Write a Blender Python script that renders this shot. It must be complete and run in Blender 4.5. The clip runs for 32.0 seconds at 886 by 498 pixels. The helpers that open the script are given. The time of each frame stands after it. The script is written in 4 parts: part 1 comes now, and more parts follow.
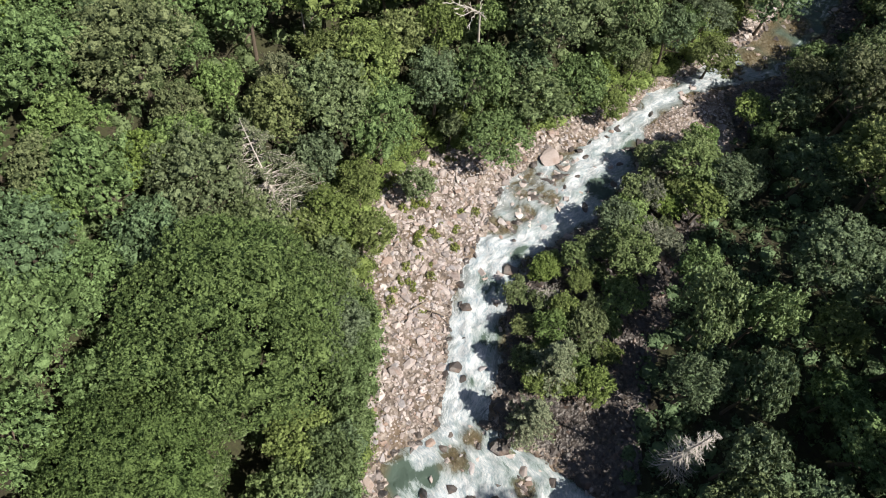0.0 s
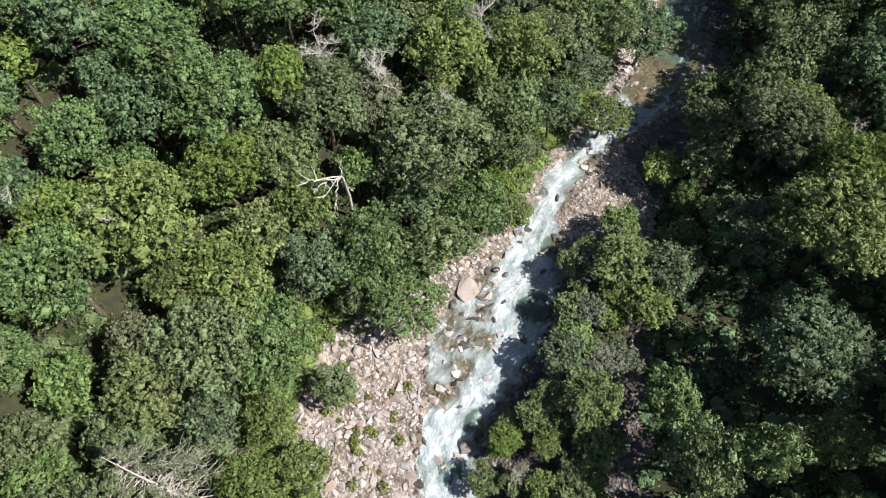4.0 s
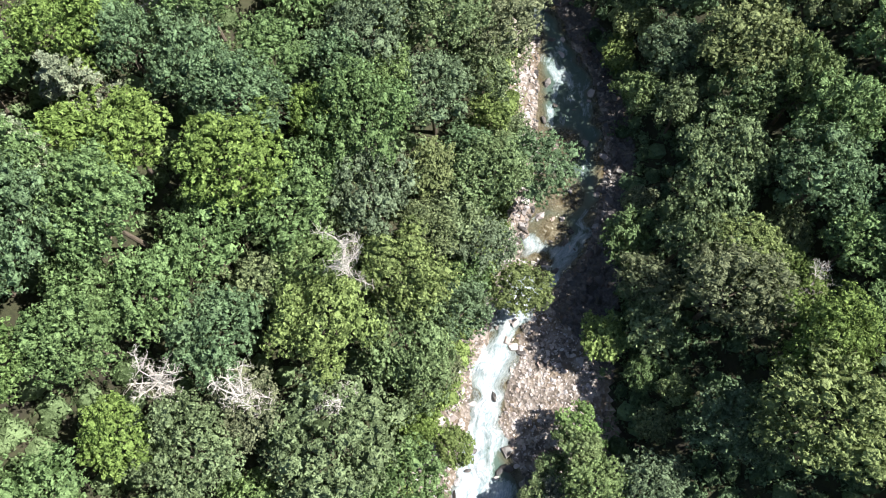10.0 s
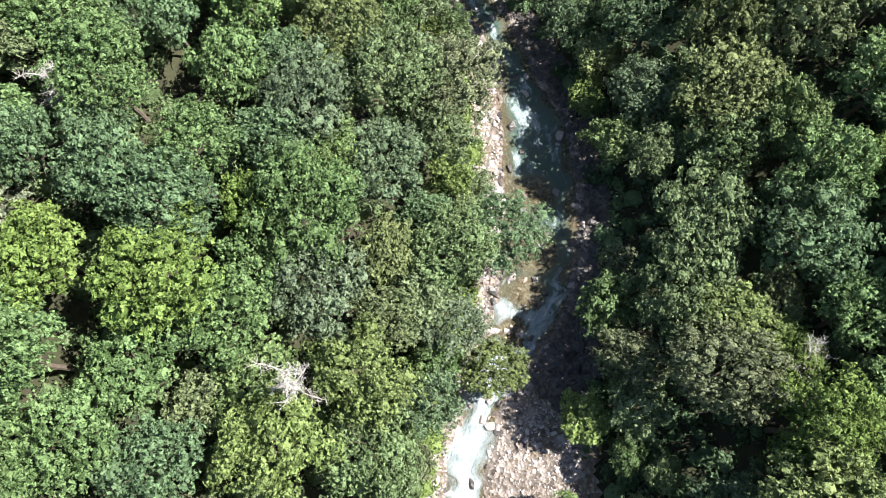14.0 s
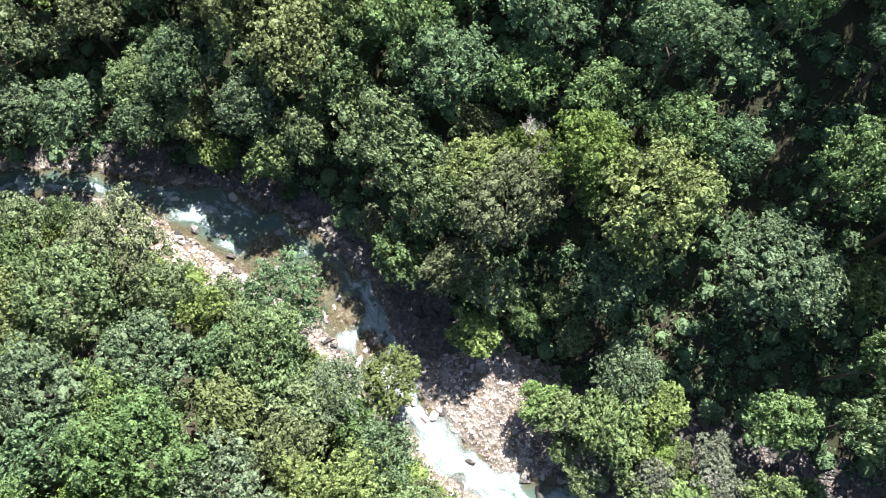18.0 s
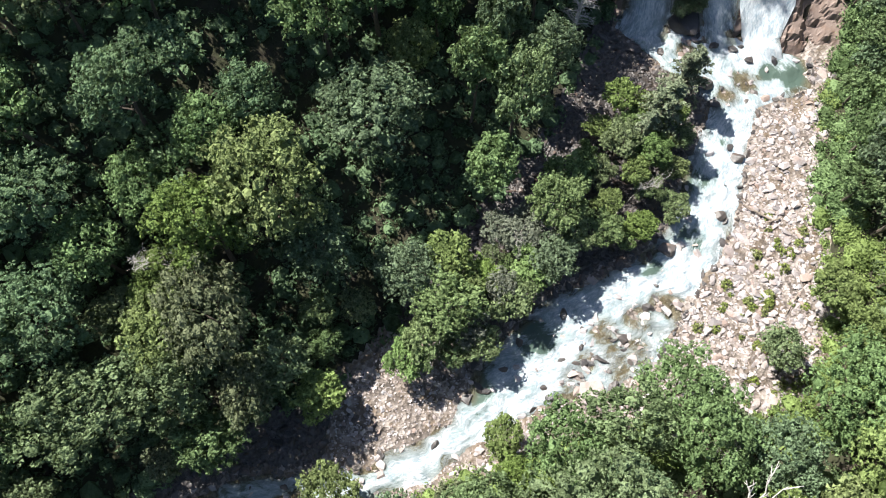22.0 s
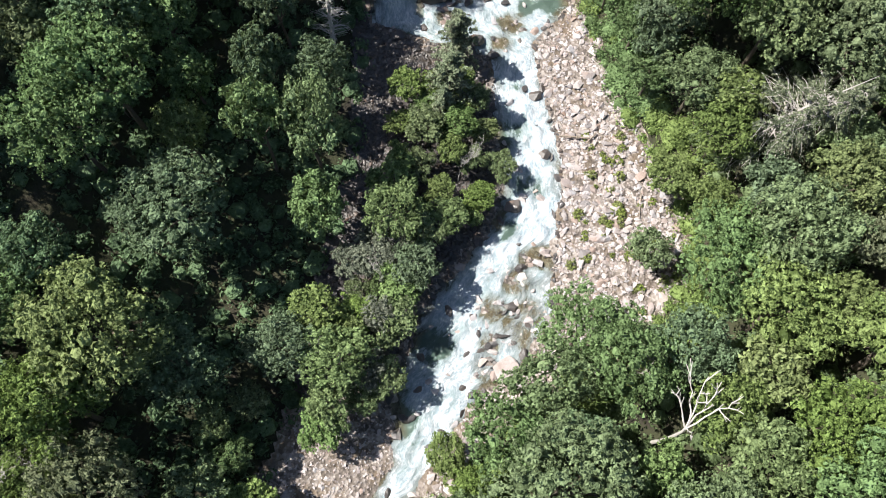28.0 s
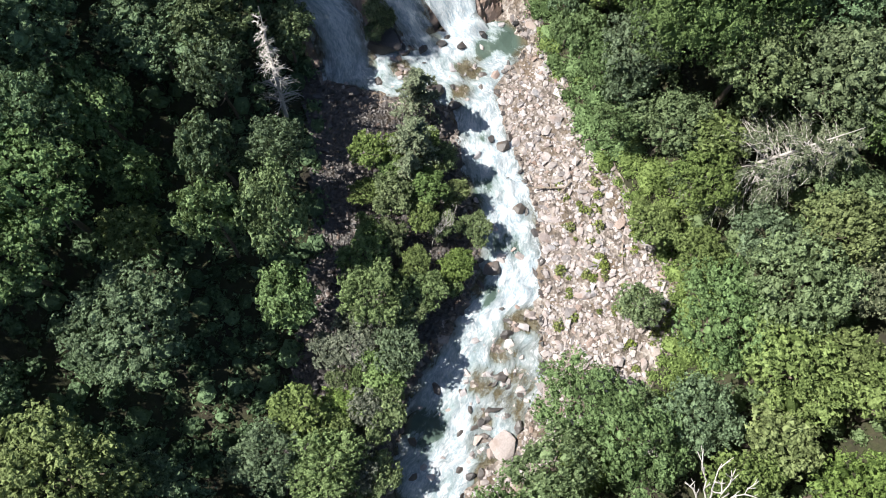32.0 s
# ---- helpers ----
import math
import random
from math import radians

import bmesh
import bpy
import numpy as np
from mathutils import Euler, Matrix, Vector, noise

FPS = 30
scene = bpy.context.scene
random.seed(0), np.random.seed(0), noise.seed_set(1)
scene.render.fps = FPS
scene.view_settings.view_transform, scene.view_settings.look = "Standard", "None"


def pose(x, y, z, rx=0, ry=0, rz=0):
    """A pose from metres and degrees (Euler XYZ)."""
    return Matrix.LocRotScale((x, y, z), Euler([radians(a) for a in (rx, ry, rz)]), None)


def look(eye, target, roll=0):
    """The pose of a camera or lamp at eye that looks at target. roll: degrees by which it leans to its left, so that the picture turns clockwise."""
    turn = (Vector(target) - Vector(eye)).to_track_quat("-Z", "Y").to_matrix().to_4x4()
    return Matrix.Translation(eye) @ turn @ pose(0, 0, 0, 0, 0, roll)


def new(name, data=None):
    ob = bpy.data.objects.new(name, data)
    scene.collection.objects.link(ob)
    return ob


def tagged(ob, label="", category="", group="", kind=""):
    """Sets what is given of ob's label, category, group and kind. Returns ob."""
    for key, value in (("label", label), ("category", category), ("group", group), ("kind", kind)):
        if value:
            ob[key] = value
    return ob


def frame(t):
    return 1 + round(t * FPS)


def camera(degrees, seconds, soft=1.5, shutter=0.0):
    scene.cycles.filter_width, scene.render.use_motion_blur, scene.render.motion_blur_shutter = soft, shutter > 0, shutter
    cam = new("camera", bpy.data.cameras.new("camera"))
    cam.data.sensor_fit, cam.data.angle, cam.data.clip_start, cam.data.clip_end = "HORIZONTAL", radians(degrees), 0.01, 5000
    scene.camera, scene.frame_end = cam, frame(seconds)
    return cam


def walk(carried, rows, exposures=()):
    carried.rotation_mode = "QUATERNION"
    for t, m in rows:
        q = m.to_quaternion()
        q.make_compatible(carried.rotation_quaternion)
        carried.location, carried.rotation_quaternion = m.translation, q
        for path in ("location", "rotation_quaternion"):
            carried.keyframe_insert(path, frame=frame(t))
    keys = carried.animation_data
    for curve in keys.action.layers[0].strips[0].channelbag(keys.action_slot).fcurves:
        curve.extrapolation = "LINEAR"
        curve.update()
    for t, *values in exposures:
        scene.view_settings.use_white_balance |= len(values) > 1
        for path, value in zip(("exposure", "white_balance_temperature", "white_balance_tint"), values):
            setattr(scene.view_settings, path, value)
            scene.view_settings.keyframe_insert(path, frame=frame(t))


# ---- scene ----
cam = camera(63.1, 32.0, soft=1.0)
ROWS = [
    (0, -0.28, -0.3, 81.22, 28.16, -2.51, 0.11),
    (0.5, 0.34, 3.54, 81.11, 27.79, -2.36, -0.45),
    (1, 0.97, 7.36, 81.16, 27.39, -2.04, -1.79),
    (1.5, 1.67, 11.07, 81.45, 26.86, -1.74, -3.27),
    (2, 2.32, 14.69, 81.72, 26.38, -1.36, -5.64),
    (2.5, 2.91, 18.26, 81.93, 25.91, -1.05, -8.06),
    (3, 3.49, 21.66, 82.11, 25.54, -0.7, -11.2),
    (3.5, 4.17, 24.95, 82.15, 25.21, -0.07, -16.15),
    (5.5, 7.42, 36.03, 82.09, 24.01, -0.32, -22.07),
    (6, 9.02, 39.3, 81.86, 23.46, 0.69, -29.93),
    (6.5, 10.62, 42.54, 81.58, 22.93, 0.99, -33.87),
    (7, 12.21, 45.61, 81.44, 22.41, 0.7, -33.81),
    (7.5, 13.95, 48.56, 81.25, 21.85, 0.8, -36.59),
    (8, 15.79, 51.45, 80.97, 21.3, 0.67, -36.59),
    (8.5, 17.66, 54.19, 80.41, 20.92, 0.61, -36.51),
    (9, 19.65, 56.85, 79.95, 20.47, 0.48, -36.45),
    (9.5, 21.31, 59.03, 79.81, 19.89, 0.38, -36.29),
    (10, 22.83, 60.85, 79.68, 19.33, 0.29, -36.25),
    (10.5, 24.55, 62.46, 79.5, 18.86, 0.3, -36.03),
    (11, 26.28, 63.95, 79.3, 18.43, 0.4, -35.82),
    (11.5, 27.98, 65.38, 79.01, 18.13, 0.49, -35.29),
    (12, 29.43, 66.57, 78.64, 17.77, 0.54, -35.01),
    (12.5, 30.62, 67.5, 78.12, 17.49, 0.57, -34.93),
    (13, 31.56, 68.18, 77.51, 17.3, 0.57, -35.02),
    (13.5, 32.17, 68.67, 77.16, 17.15, 0.53, -36.13),
    (14, 32.52, 68.98, 76.91, 17.13, 0.48, -39.9),
    (14.5, 32.6, 69.08, 76.81, 17.23, 0.44, -47.09),
    (16.5, 31.3, 70.01, 77.69, 18.01, -0.28, -78.58),
    (17, 31.25, 70.18, 77.8, 18.15, -0.34, -86.2),
    (17.5, 31.22, 70.41, 77.94, 18.29, -0.49, -92.39),
    (18, 31.21, 70.67, 78.08, 18.49, -0.65, -97.98),
    (18.5, 31.17, 70.91, 78.18, 18.61, -0.72, -104.41),
    (19, 31.12, 71.12, 78.29, 18.77, -0.76, -112.63),
    (19.5, 31.07, 71.31, 78.43, 19, -0.49, -123.86),
    (20, 31, 71.47, 78.59, 19.09, -0.28, -133.38),
    (20.5, 30.91, 71.59, 78.74, 19.16, -0.13, -140.87),
    (21, 30.81, 71.68, 78.82, 19.29, 0.13, -149.77),
    (21.5, 30.71, 71.76, 78.85, 19.33, 0.48, -159.73),
    (22, 30.62, 71.84, 78.84, 19.3, 0.65, -168.75),
    (22.5, 30.58, 71.9, 78.68, 19.28, 0.86, -177.66),
    (23, 30.53, 71.92, 78.46, 19.09, 1.01, -186.74),
    (23.5, 30.4, 71.92, 78.34, 18.9, 1.15, -195.65),
    (24, 30.35, 71.91, 78.27, 18.83, 0.93, -197.95),
    (24.5, 30.35, 71.93, 78.15, 19.01, 0.59, -197.06),
    (25, 30.35, 71.93, 77.88, 19.15, 0.33, -196.61),
    (25.5, 30.33, 71.86, 77.69, 19.33, 0.04, -196.15),
    (27.5, 28.42, 69.46, 77.6, 19.18, -0.01, -195.84),
    (28, 28.15, 68.58, 77.57, 19.07, -0.03, -195.95),
    (28.5, 27.97, 67.67, 77.61, 18.9, -0.06, -196.04),
    (29, 27.71, 66.39, 77.41, 18.62, -0.29, -197.14),
    (29.5, 27.44, 64.92, 77.24, 18.26, -0.6, -198.22),
    (30, 27.23, 63.29, 77.04, 17.93, -0.85, -199.56),
    (30.5, 27.05, 61.65, 77.03, 17.59, -1.11, -200.55),
    (31, 26.91, 60.02, 77.03, 17.3, -1.37, -200.96),
    (31.5, 26.78, 58.42, 76.87, 17.11, -1.56, -201.56),
    (32, 26.65, 56.86, 76.9, 16.98, -1.67, -202.23),
]
walk(cam, [(t, pose(x, y, z, rx, ry, rz)) for t, x, y, z, rx, ry, rz in ROWS],
     [(0, 0.84, 7000, 12), (3, 0.94, 6800, 11), (6, 1.18, 6500, 10), (9, 1.5, 6500, 10), (13, 1.66, 6500, 10), (19, 2.0, 6500, 10), (22, 1.48, 6500, 10), (25, 1.37, 6500, 10), (32, 1.2, 6500, 10)])

# ---- light ----
world = bpy.data.worlds.new("sky")
scene.world = world
world.use_nodes = True
SUN_EL, SUN_AZ = radians(51), math.atan2(0.87, -0.5)  # azimuth from +y towards +x
sky = world.node_tree.nodes.new("ShaderNodeTexSky")
sky.sky_type, sky.sun_disc, sky.sun_elevation, sky.sun_rotation = "NISHITA", False, SUN_EL, SUN_AZ
world.node_tree.links.new(sky.outputs[0], world.node_tree.nodes["Background"].inputs[0])
world.node_tree.nodes["Background"].inputs[1].default_value = 0.062
sun = new("sun", bpy.data.lights.new("sun", "SUN"))
sun.data.energy, sun.data.angle, sun.data.color = 4.75, radians(0.5), (1.0, 0.96, 0.88)
sun.matrix_world = look((math.sin(SUN_AZ) * math.cos(SUN_EL) * 200, math.cos(SUN_AZ) * math.cos(SUN_EL) * 200, math.sin(SUN_EL) * 200), (0, 0, 0))


# ---- materials ----
class Mat:
    """A small builder of node materials."""

    def __init__(self, name):
        self.m = bpy.data.materials.new(name)
        self.m.use_nodes = True
        self.t = self.m.node_tree
        self.p = self.t.nodes["Principled BSDF"]
        self.out = self.t.nodes["Material Output"]

    def node(self, kind, **inputs):
        n = self.t.nodes.new("ShaderNode" + kind)
        for k, v in inputs.items():
            s = n.inputs[int(k[1:])] if k[0] == "i" and k[1:].isdigit() else n.inputs[k]
            self.put(s, v)
        return n

    def put(self, socket, v):
        if isinstance(v, bpy.types.NodeSocket):
            self.t.links.new(v, socket)
        else:
            socket.default_value = v if not isinstance(v, tuple) or len(v) != 3 or socket.type == "VECTOR" else (*v, 1)

    def coords(self, scale=(1, 1, 1), of="Object"):
        mp = self.node("Mapping", Scale=scale)
        self.t.links.new(self.node("TexCoord").outputs[of], mp.inputs[0])
        return mp.outputs[0]

    def noise(self, scale, detail=4.0, rough=0.6, vector=None):
        return self.node("TexNoise", Vector=vector or self.coords(), Scale=scale, Detail=detail, Roughness=rough).outputs[0]

    def ramp(self, fac, *stops):
        n = self.node("ValToRGB", Fac=fac)
        e = n.color_ramp.elements
        while len(e) < len(stops):
            e.new(0.5)
        for el, (pos, col) in zip(e, stops):
            el.position, el.color = pos, (*col, 1) if isinstance(col, tuple) else (col, col, col, 1)
        return n.outputs[0]

    def mix(self, fac, a, b, mode="MIX"):
        n = self.t.nodes.new("ShaderNodeMix")
        n.data_type, n.blend_type = "RGBA", mode
        for i, v in ((0, fac), (6, a), (7, b)):
            self.put(n.inputs[i], v)
        return n.outputs[2]

    def math(self, op, a, b=0.0, c=0.0):
        n = self.t.nodes.new("ShaderNodeMath")
        n.operation = op
        for i, v in enumerate((a, b, c)):
            self.put(n.inputs[i], v)
        return n.outputs[0]

    def bump(self, height, strength=0.5, distance=0.05):
        self.put(self.p.inputs["Normal"], self.node("Bump", Height=height, Strength=strength, Distance=distance).outputs[0])


def leaf_material(name, dark, light, gloss=0.55, glow=0.27):
    """Leaves: two tones, varied from tree to tree, from spray to spray and from leaf to leaf, some light passing through."""
    m = Mat(name)
    isle = m.node("NewGeometry").outputs["Random Per Island"]
    whole = m.node("ObjectInfo").outputs["Random"]
    patch, grove = m.noise(0.5, 3.0), m.noise(0.11, 2.0)
    cell = m.node("TexVoronoi", Vector=m.coords(), Scale=8.5)
    grain = m.node("RGBToBW", Color=cell.outputs["Color"]).outputs[0]
    tone = m.math("ADD", m.math("MULTIPLY", isle, 0.50), m.math("ADD", m.math("MULTIPLY", m.ramp(patch, (0.35, 0.0), (0.65, 1.0)), 0.25), m.math("MULTIPLY", grain, 0.25)))
    col = m.mix(m.ramp(tone, (0.22, 0.0), (0.75, 1.0)), tuple(0.88 * c for c in dark), tuple(1.62 * c * k for c, k in zip(light, (1.0, 1.0, 0.94))))
    hsv = m.node("HueSaturation", Hue=m.math("ADD", 0.472, m.math("ADD", m.math("MULTIPLY", whole, 0.022), m.math("MULTIPLY", grove, 0.022))),
                 Saturation=m.math("ADD", 0.765, m.math("MULTIPLY", whole, 0.24)),
                 Value=m.math("ADD", 0.70, m.math("ADD", m.math("MULTIPLY", m.math("FRACT", m.math("MULTIPLY", whole, 7.3)), 0.32), m.math("MULTIPLY", grove, 0.30))), Color=col)
    col = hsv.outputs[0]
    m.put(m.p.inputs["Base Color"], col)
    m.p.inputs["Roughness"].default_value = gloss
    m.p.inputs["Specular IOR Level"].default_value = 0.15
    m.bump(cell.outputs["Distance"], 0.9, 0.09)
    through_leaf = m.node("BsdfTranslucent", Color=m.mix(0.5, col, (0.15, 0.19, 0.07)))
    blend = m.node("MixShader", i0=glow, i1=m.p.outputs[0], i2=through_leaf.outputs[0])
    m.put(m.out.inputs[0], blend.outputs[0])
    return m.m


LEAF = {
    "m": leaf_material("leaf_mid_green", (0.038, 0.068, 0.021), (0.120, 0.182, 0.080)),
    "y": leaf_material("leaf_yellow_green", (0.053, 0.088, 0.018), (0.134, 0.190, 0.056)),
    "b": leaf_material("leaf_blue_green", (0.034, 0.060, 0.029), (0.104, 0.160, 0.088), 0.45),
    "g": leaf_material("leaf_grey_olive", (0.052, 0.072, 0.034), (0.138, 0.166, 0.088), 0.6),
    "l": leaf_material("leaf_fresh_green", (0.046, 0.082, 0.022), (0.134, 0.198, 0.076)),
    "w": leaf_material("leaf_willow", (0.085, 0.120, 0.026), (0.185, 0.230, 0.055)),
    "p": leaf_material("leaf_pale_grey", (0.072, 0.090, 0.062), (0.150, 0.172, 0.130), 0.65),
    "f": leaf_material("leaf_fine", (0.036, 0.064, 0.021), (0.106, 0.156, 0.058), 0.6),
}
NEEDLE = leaf_material("needles", (0.075, 0.110, 0.062), (0.170, 0.215, 0.130), 0.6, 0.15)
DRY_NEEDLE = leaf_material("dry_needles", (0.070, 0.090, 0.055), (0.150, 0.172, 0.115), 0.7, 0.12)


def bark_material(name, dark, light):
    m = Mat(name)
    n = m.noise(5.0, 6.0, 0.7, m.coords((3, 3, 0.5)))
    m.put(m.p.inputs["Base Color"], m.ramp(n, (0.3, dark), (0.7, light)))
    m.p.inputs["Roughness"].default_value = 0.9
    m.bump(n, 0.6, 0.04)
    return m.m


BARK = bark_material("bark", (0.045, 0.035, 0.026), (0.16, 0.13, 0.10))
BLEACHED = bark_material("bleached_wood", (0.28, 0.26, 0.24), (0.55, 0.52, 0.49))
PALEWOOD = bark_material("pale_wood", (0.22, 0.205, 0.185), (0.46, 0.44, 0.41))
DRIFT = bark_material("driftwood", (0.14, 0.11, 0.085), (0.32, 0.27, 0.22))


def rock_material(name, tones, wet=0.0, rough=0.8):
    """Stone whose colour changes from piece to piece, with grain and stains."""
    m = Mat(name)
    each = m.math("FRACT", m.math("ADD", m.node("ObjectInfo").outputs["Random"], m.node("NewGeometry").outputs["Random Per Island"]))
    base = m.ramp(each, *[(i / (len(tones) - 1), c) for i, c in enumerate(tones)])
    grain, stain = m.noise(9.0, 6.0, 0.75), m.noise(0.8, 4.0, 0.6)
    col = m.mix(0.55, base, m.ramp(grain, (0.3, (0.45, 0.43, 0.42)), (0.7, (1.15, 1.1, 1.08))), "MULTIPLY")
    col = m.mix(m.ramp(stain, (0.52, 0.0), (0.72, 0.55)), col, (0.17, 0.10, 0.065))
    m.put(m.p.inputs["Base Color"], col)
    m.p.inputs["Roughness"].default_value = rough - 0.5 * wet
    m.bump(m.math("ADD", grain, m.noise(2.5, 5.0)), 0.7, 0.06)
    return m.m


ROCK = rock_material("river_rock", [(0.31, 0.268, 0.258), (0.42, 0.385, 0.38), (0.18, 0.167, 0.17), (0.46, 0.415, 0.405), (0.29, 0.287, 0.305), (0.56, 0.52, 0.51), (0.26, 0.195, 0.165), (0.38, 0.36, 0.37)])
# wet stone, its tones lowered further to stand in for the side channel's shade
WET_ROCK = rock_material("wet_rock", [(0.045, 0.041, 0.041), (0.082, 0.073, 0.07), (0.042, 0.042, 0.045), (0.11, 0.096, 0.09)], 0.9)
FACE_ROCK = rock_material("cliff_rock", [(0.13, 0.095, 0.08), (0.24, 0.185, 0.16)], 0.5)


def bed_material(name="gravel", tones=((0.06, 0.049, 0.042), (0.165, 0.137, 0.12), (0.34, 0.305, 0.285)), gloss=0.85):
    """Gravel between the larger stones: pebbles, brown silt."""
    m = Mat(name)
    v = m.node("TexVoronoi", Vector=m.coords(), Scale=3.2)
    v2 = m.node("TexVoronoi", Vector=m.coords(), Scale=1.3)
    peb = m.mix(0.5, v.outputs["Color"], v2.outputs["Color"])
    tone = m.ramp(m.node("RGBToBW", Color=peb).outputs[0], (0.2, tones[0]), (0.5, tones[1]), (0.8, tones[2]))
    silt = m.ramp(m.noise(0.35, 5.0, 0.65), (0.50, 0.0), (0.64, 0.75))
    m.put(m.p.inputs["Base Color"], m.mix(silt, tone, tuple(0.68 * c * k for c, k in zip(tones[1], (1.0, 0.85, 0.6)))))
    m.p.inputs["Roughness"].default_value = gloss
    m.bump(m.math("ADD", v.outputs["Distance"], m.math("MULTIPLY", v2.outputs["Distance"], 2.0)), 0.9, 0.12)
    return m.m


def floor_material():
    m = Mat("forest_floor")
    a, b = m.noise(0.25, 6.0, 0.7), m.noise(3.0, 6.0, 0.7)
    col = m.ramp(a, (0.35, (0.022, 0.018, 0.012)), (0.5, (0.032, 0.036, 0.014)), (0.68, (0.038, 0.031, 0.02)))
    m.put(m.p.inputs["Base Color"], m.mix(0.6, col, m.ramp(b, (0.3, 0.4), (0.7, 1.4)), "MULTIPLY"))
    m.p.inputs["Roughness"].default_value = 0.95
    m.bump(b, 0.8, 0.15)
    return m.m


def water_material(name, fall=False):
    """Fast water: clear green-brown where calm, white and streaked along the flow where it breaks; thin at its edges."""
    m = Mat(name)
    a = m.node("Attribute")
    a.attribute_name = "state"
    sep = m.node("SeparateColor", Color=a.outputs["Color"])
    foam, depth = sep.outputs[0], sep.outputs[1]
    uv = m.coords((1, 1, 1), "UV")
    streak = m.node("TexNoise", Vector=m.node("Mapping", Vector=uv, Scale=(0.95, 0.42, 1)).outputs[0], Scale=1.0, Detail=7.0, Roughness=0.68, Distortion=0.6).outputs[0]
    fine = m.node("TexNoise", Vector=m.node("Mapping", Vector=uv, Scale=(3.6, 1.7, 1)).outputs[0], Scale=1.0, Detail=6.0, Roughness=0.7, Distortion=0.8).outputs[0]
    broad = m.node("TexNoise", Vector=m.node("Mapping", Vector=uv, Scale=(0.45, 0.26, 1)).outputs[0], Scale=1.0, Detail=3.0, Roughness=0.5, Distortion=0.5).outputs[0]
    n = m.math("ADD", m.math("MULTIPLY", streak, 0.40), m.math("ADD", m.math("MULTIPLY", fine, 0.22), m.math("MULTIPLY", broad, 0.48)))
    k = m.math("ADD", m.math("SUBTRACT", n, 0.55), m.math("MULTIPLY", m.math("SUBTRACT", foam, 0.62), 0.55))
    white = m.ramp(k, (0.0, 0.0), (0.21, 1.0)) if not fall else m.ramp(k, (0.0, 0.12), (0.2, 1.0))
    half = m.ramp(k, (0.0, 0.0), (0.06, 1.0))
    deep = m.mix(m.ramp(depth, (0.15, 0.0), (0.9, 1.0)), (0.16, 0.12, 0.065), (0.070, 0.105, 0.088))
    col = m.mix(m.math("MULTIPLY", half, 0.45), deep, (0.26, 0.35, 0.37))
    froth = m.mix(m.ramp(m.math("ADD", m.math("MULTIPLY", fine, 0.6), m.math("MULTIPLY", streak, 0.4)), (0.39, 0.0), (0.62, 1.0)), (0.23, 0.305, 0.36), (0.55, 0.57, 0.59))
    col = m.mix(white, col, froth)
    m.put(m.p.inputs["Base Color"], col)
    m.put(m.p.inputs["Roughness"], m.ramp(white, (0.0, 0.08), (0.6, 0.6)))
    m.p.inputs["IOR"].default_value = 1.33
    m.bump(m.math("ADD", streak, m.math("MULTIPLY", fine, 0.6)), 0.7, 0.32)
    clear = m.node("BsdfTransparent", Color=(0.80, 0.84, 0.78))
    body = m.math("MAXIMUM", m.math("MULTIPLY", white, 0.96), m.ramp(depth, (0.0, 0.15), (0.75, 0.9)))
    m.put(m.out.inputs[0], m.node("MixShader", i0=body, i1=clear.outputs[0], i2=m.p.outputs[0]).outputs[0])
    return m.m


# wet gravel with the shade under the wood put into its colour
WET_SHADE_GRAVEL = bed_material("wet_shade_gravel", ((0.022, 0.019, 0.018), (0.048, 0.042, 0.040), (0.095, 0.085, 0.08)), 0.5)
GRAVEL, FLOOR, WATER, FALL_WATER = bed_material(), floor_material(), water_material("river_water"), water_material("falling_water", True)


# ---- helpers of this scene ----
def mesh_of(name, verts, faces, material, smooth=False):
    me = bpy.data.meshes.new(name)
    me.from_pydata([tuple(v) for v in verts], [], [tuple(f) for f in faces])
    me.materials.append(material)
    if smooth:
        me.shade_smooth()
    return me


def part(name, me, parent=None, label="", m=None):
    ob = new(name, me)
    if parent is not None:
        ob.parent = parent
    if m is not None:
        ob.matrix_basis = m
    return tagged(ob, label)


def thing(name, label, category, group="", m=None, kind=""):
    ob = new(name)
    ob.empty_display_size = 0.3
    if m is not None:
        ob.matrix_basis = m
    return tagged(ob, label, category, group, kind)


class Tubes:
    """Tapered limbs collected into one mesh."""

    def __init__(self):
        self.v, self.f = [], []

    def limb(self, path, r0, r1, sides=6):
        n, base = len(path), len(self.v)
        for i, p in enumerate(path):
            p = Vector(p)
            d = (Vector(path[min(i + 1, n - 1)]) - Vector(path[max(i - 1, 0)])).normalized()
            a = d.orthogonal().normalized()
            b = d.cross(a)
            r = r0 + (r1 - r0) * i / (n - 1)
            for k in range(sides):
                w = 2 * math.pi * k / sides
                self.v.append(p + r * (math.cos(w) * a + math.sin(w) * b))
        for i in range(n - 1):
            for k in range(sides):
                q = base + i * sides
                self.f.append((q + k, q + (k + 1) % sides, q + sides + (k + 1) % sides, q + sides + k))
        self.f.append(tuple(base + (n - 1) * sides + k for k in range(sides)))

    def mesh(self, name, material):
        return mesh_of(name, self.v, self.f, material)


def wander(rng, start, way, length, steps, bend, lift=0.0):
    """A crooked path."""
    p, d, out = Vector(start), Vector(way).normalized(), [Vector(start)]
    for _ in range(steps):
        d = (d + Vector((rng.uniform(-bend, bend), rng.uniform(-bend, bend), rng.uniform(-bend, bend) + lift))).normalized()
        p = p + d * (length / steps)
        out.append(p.copy())
    return out


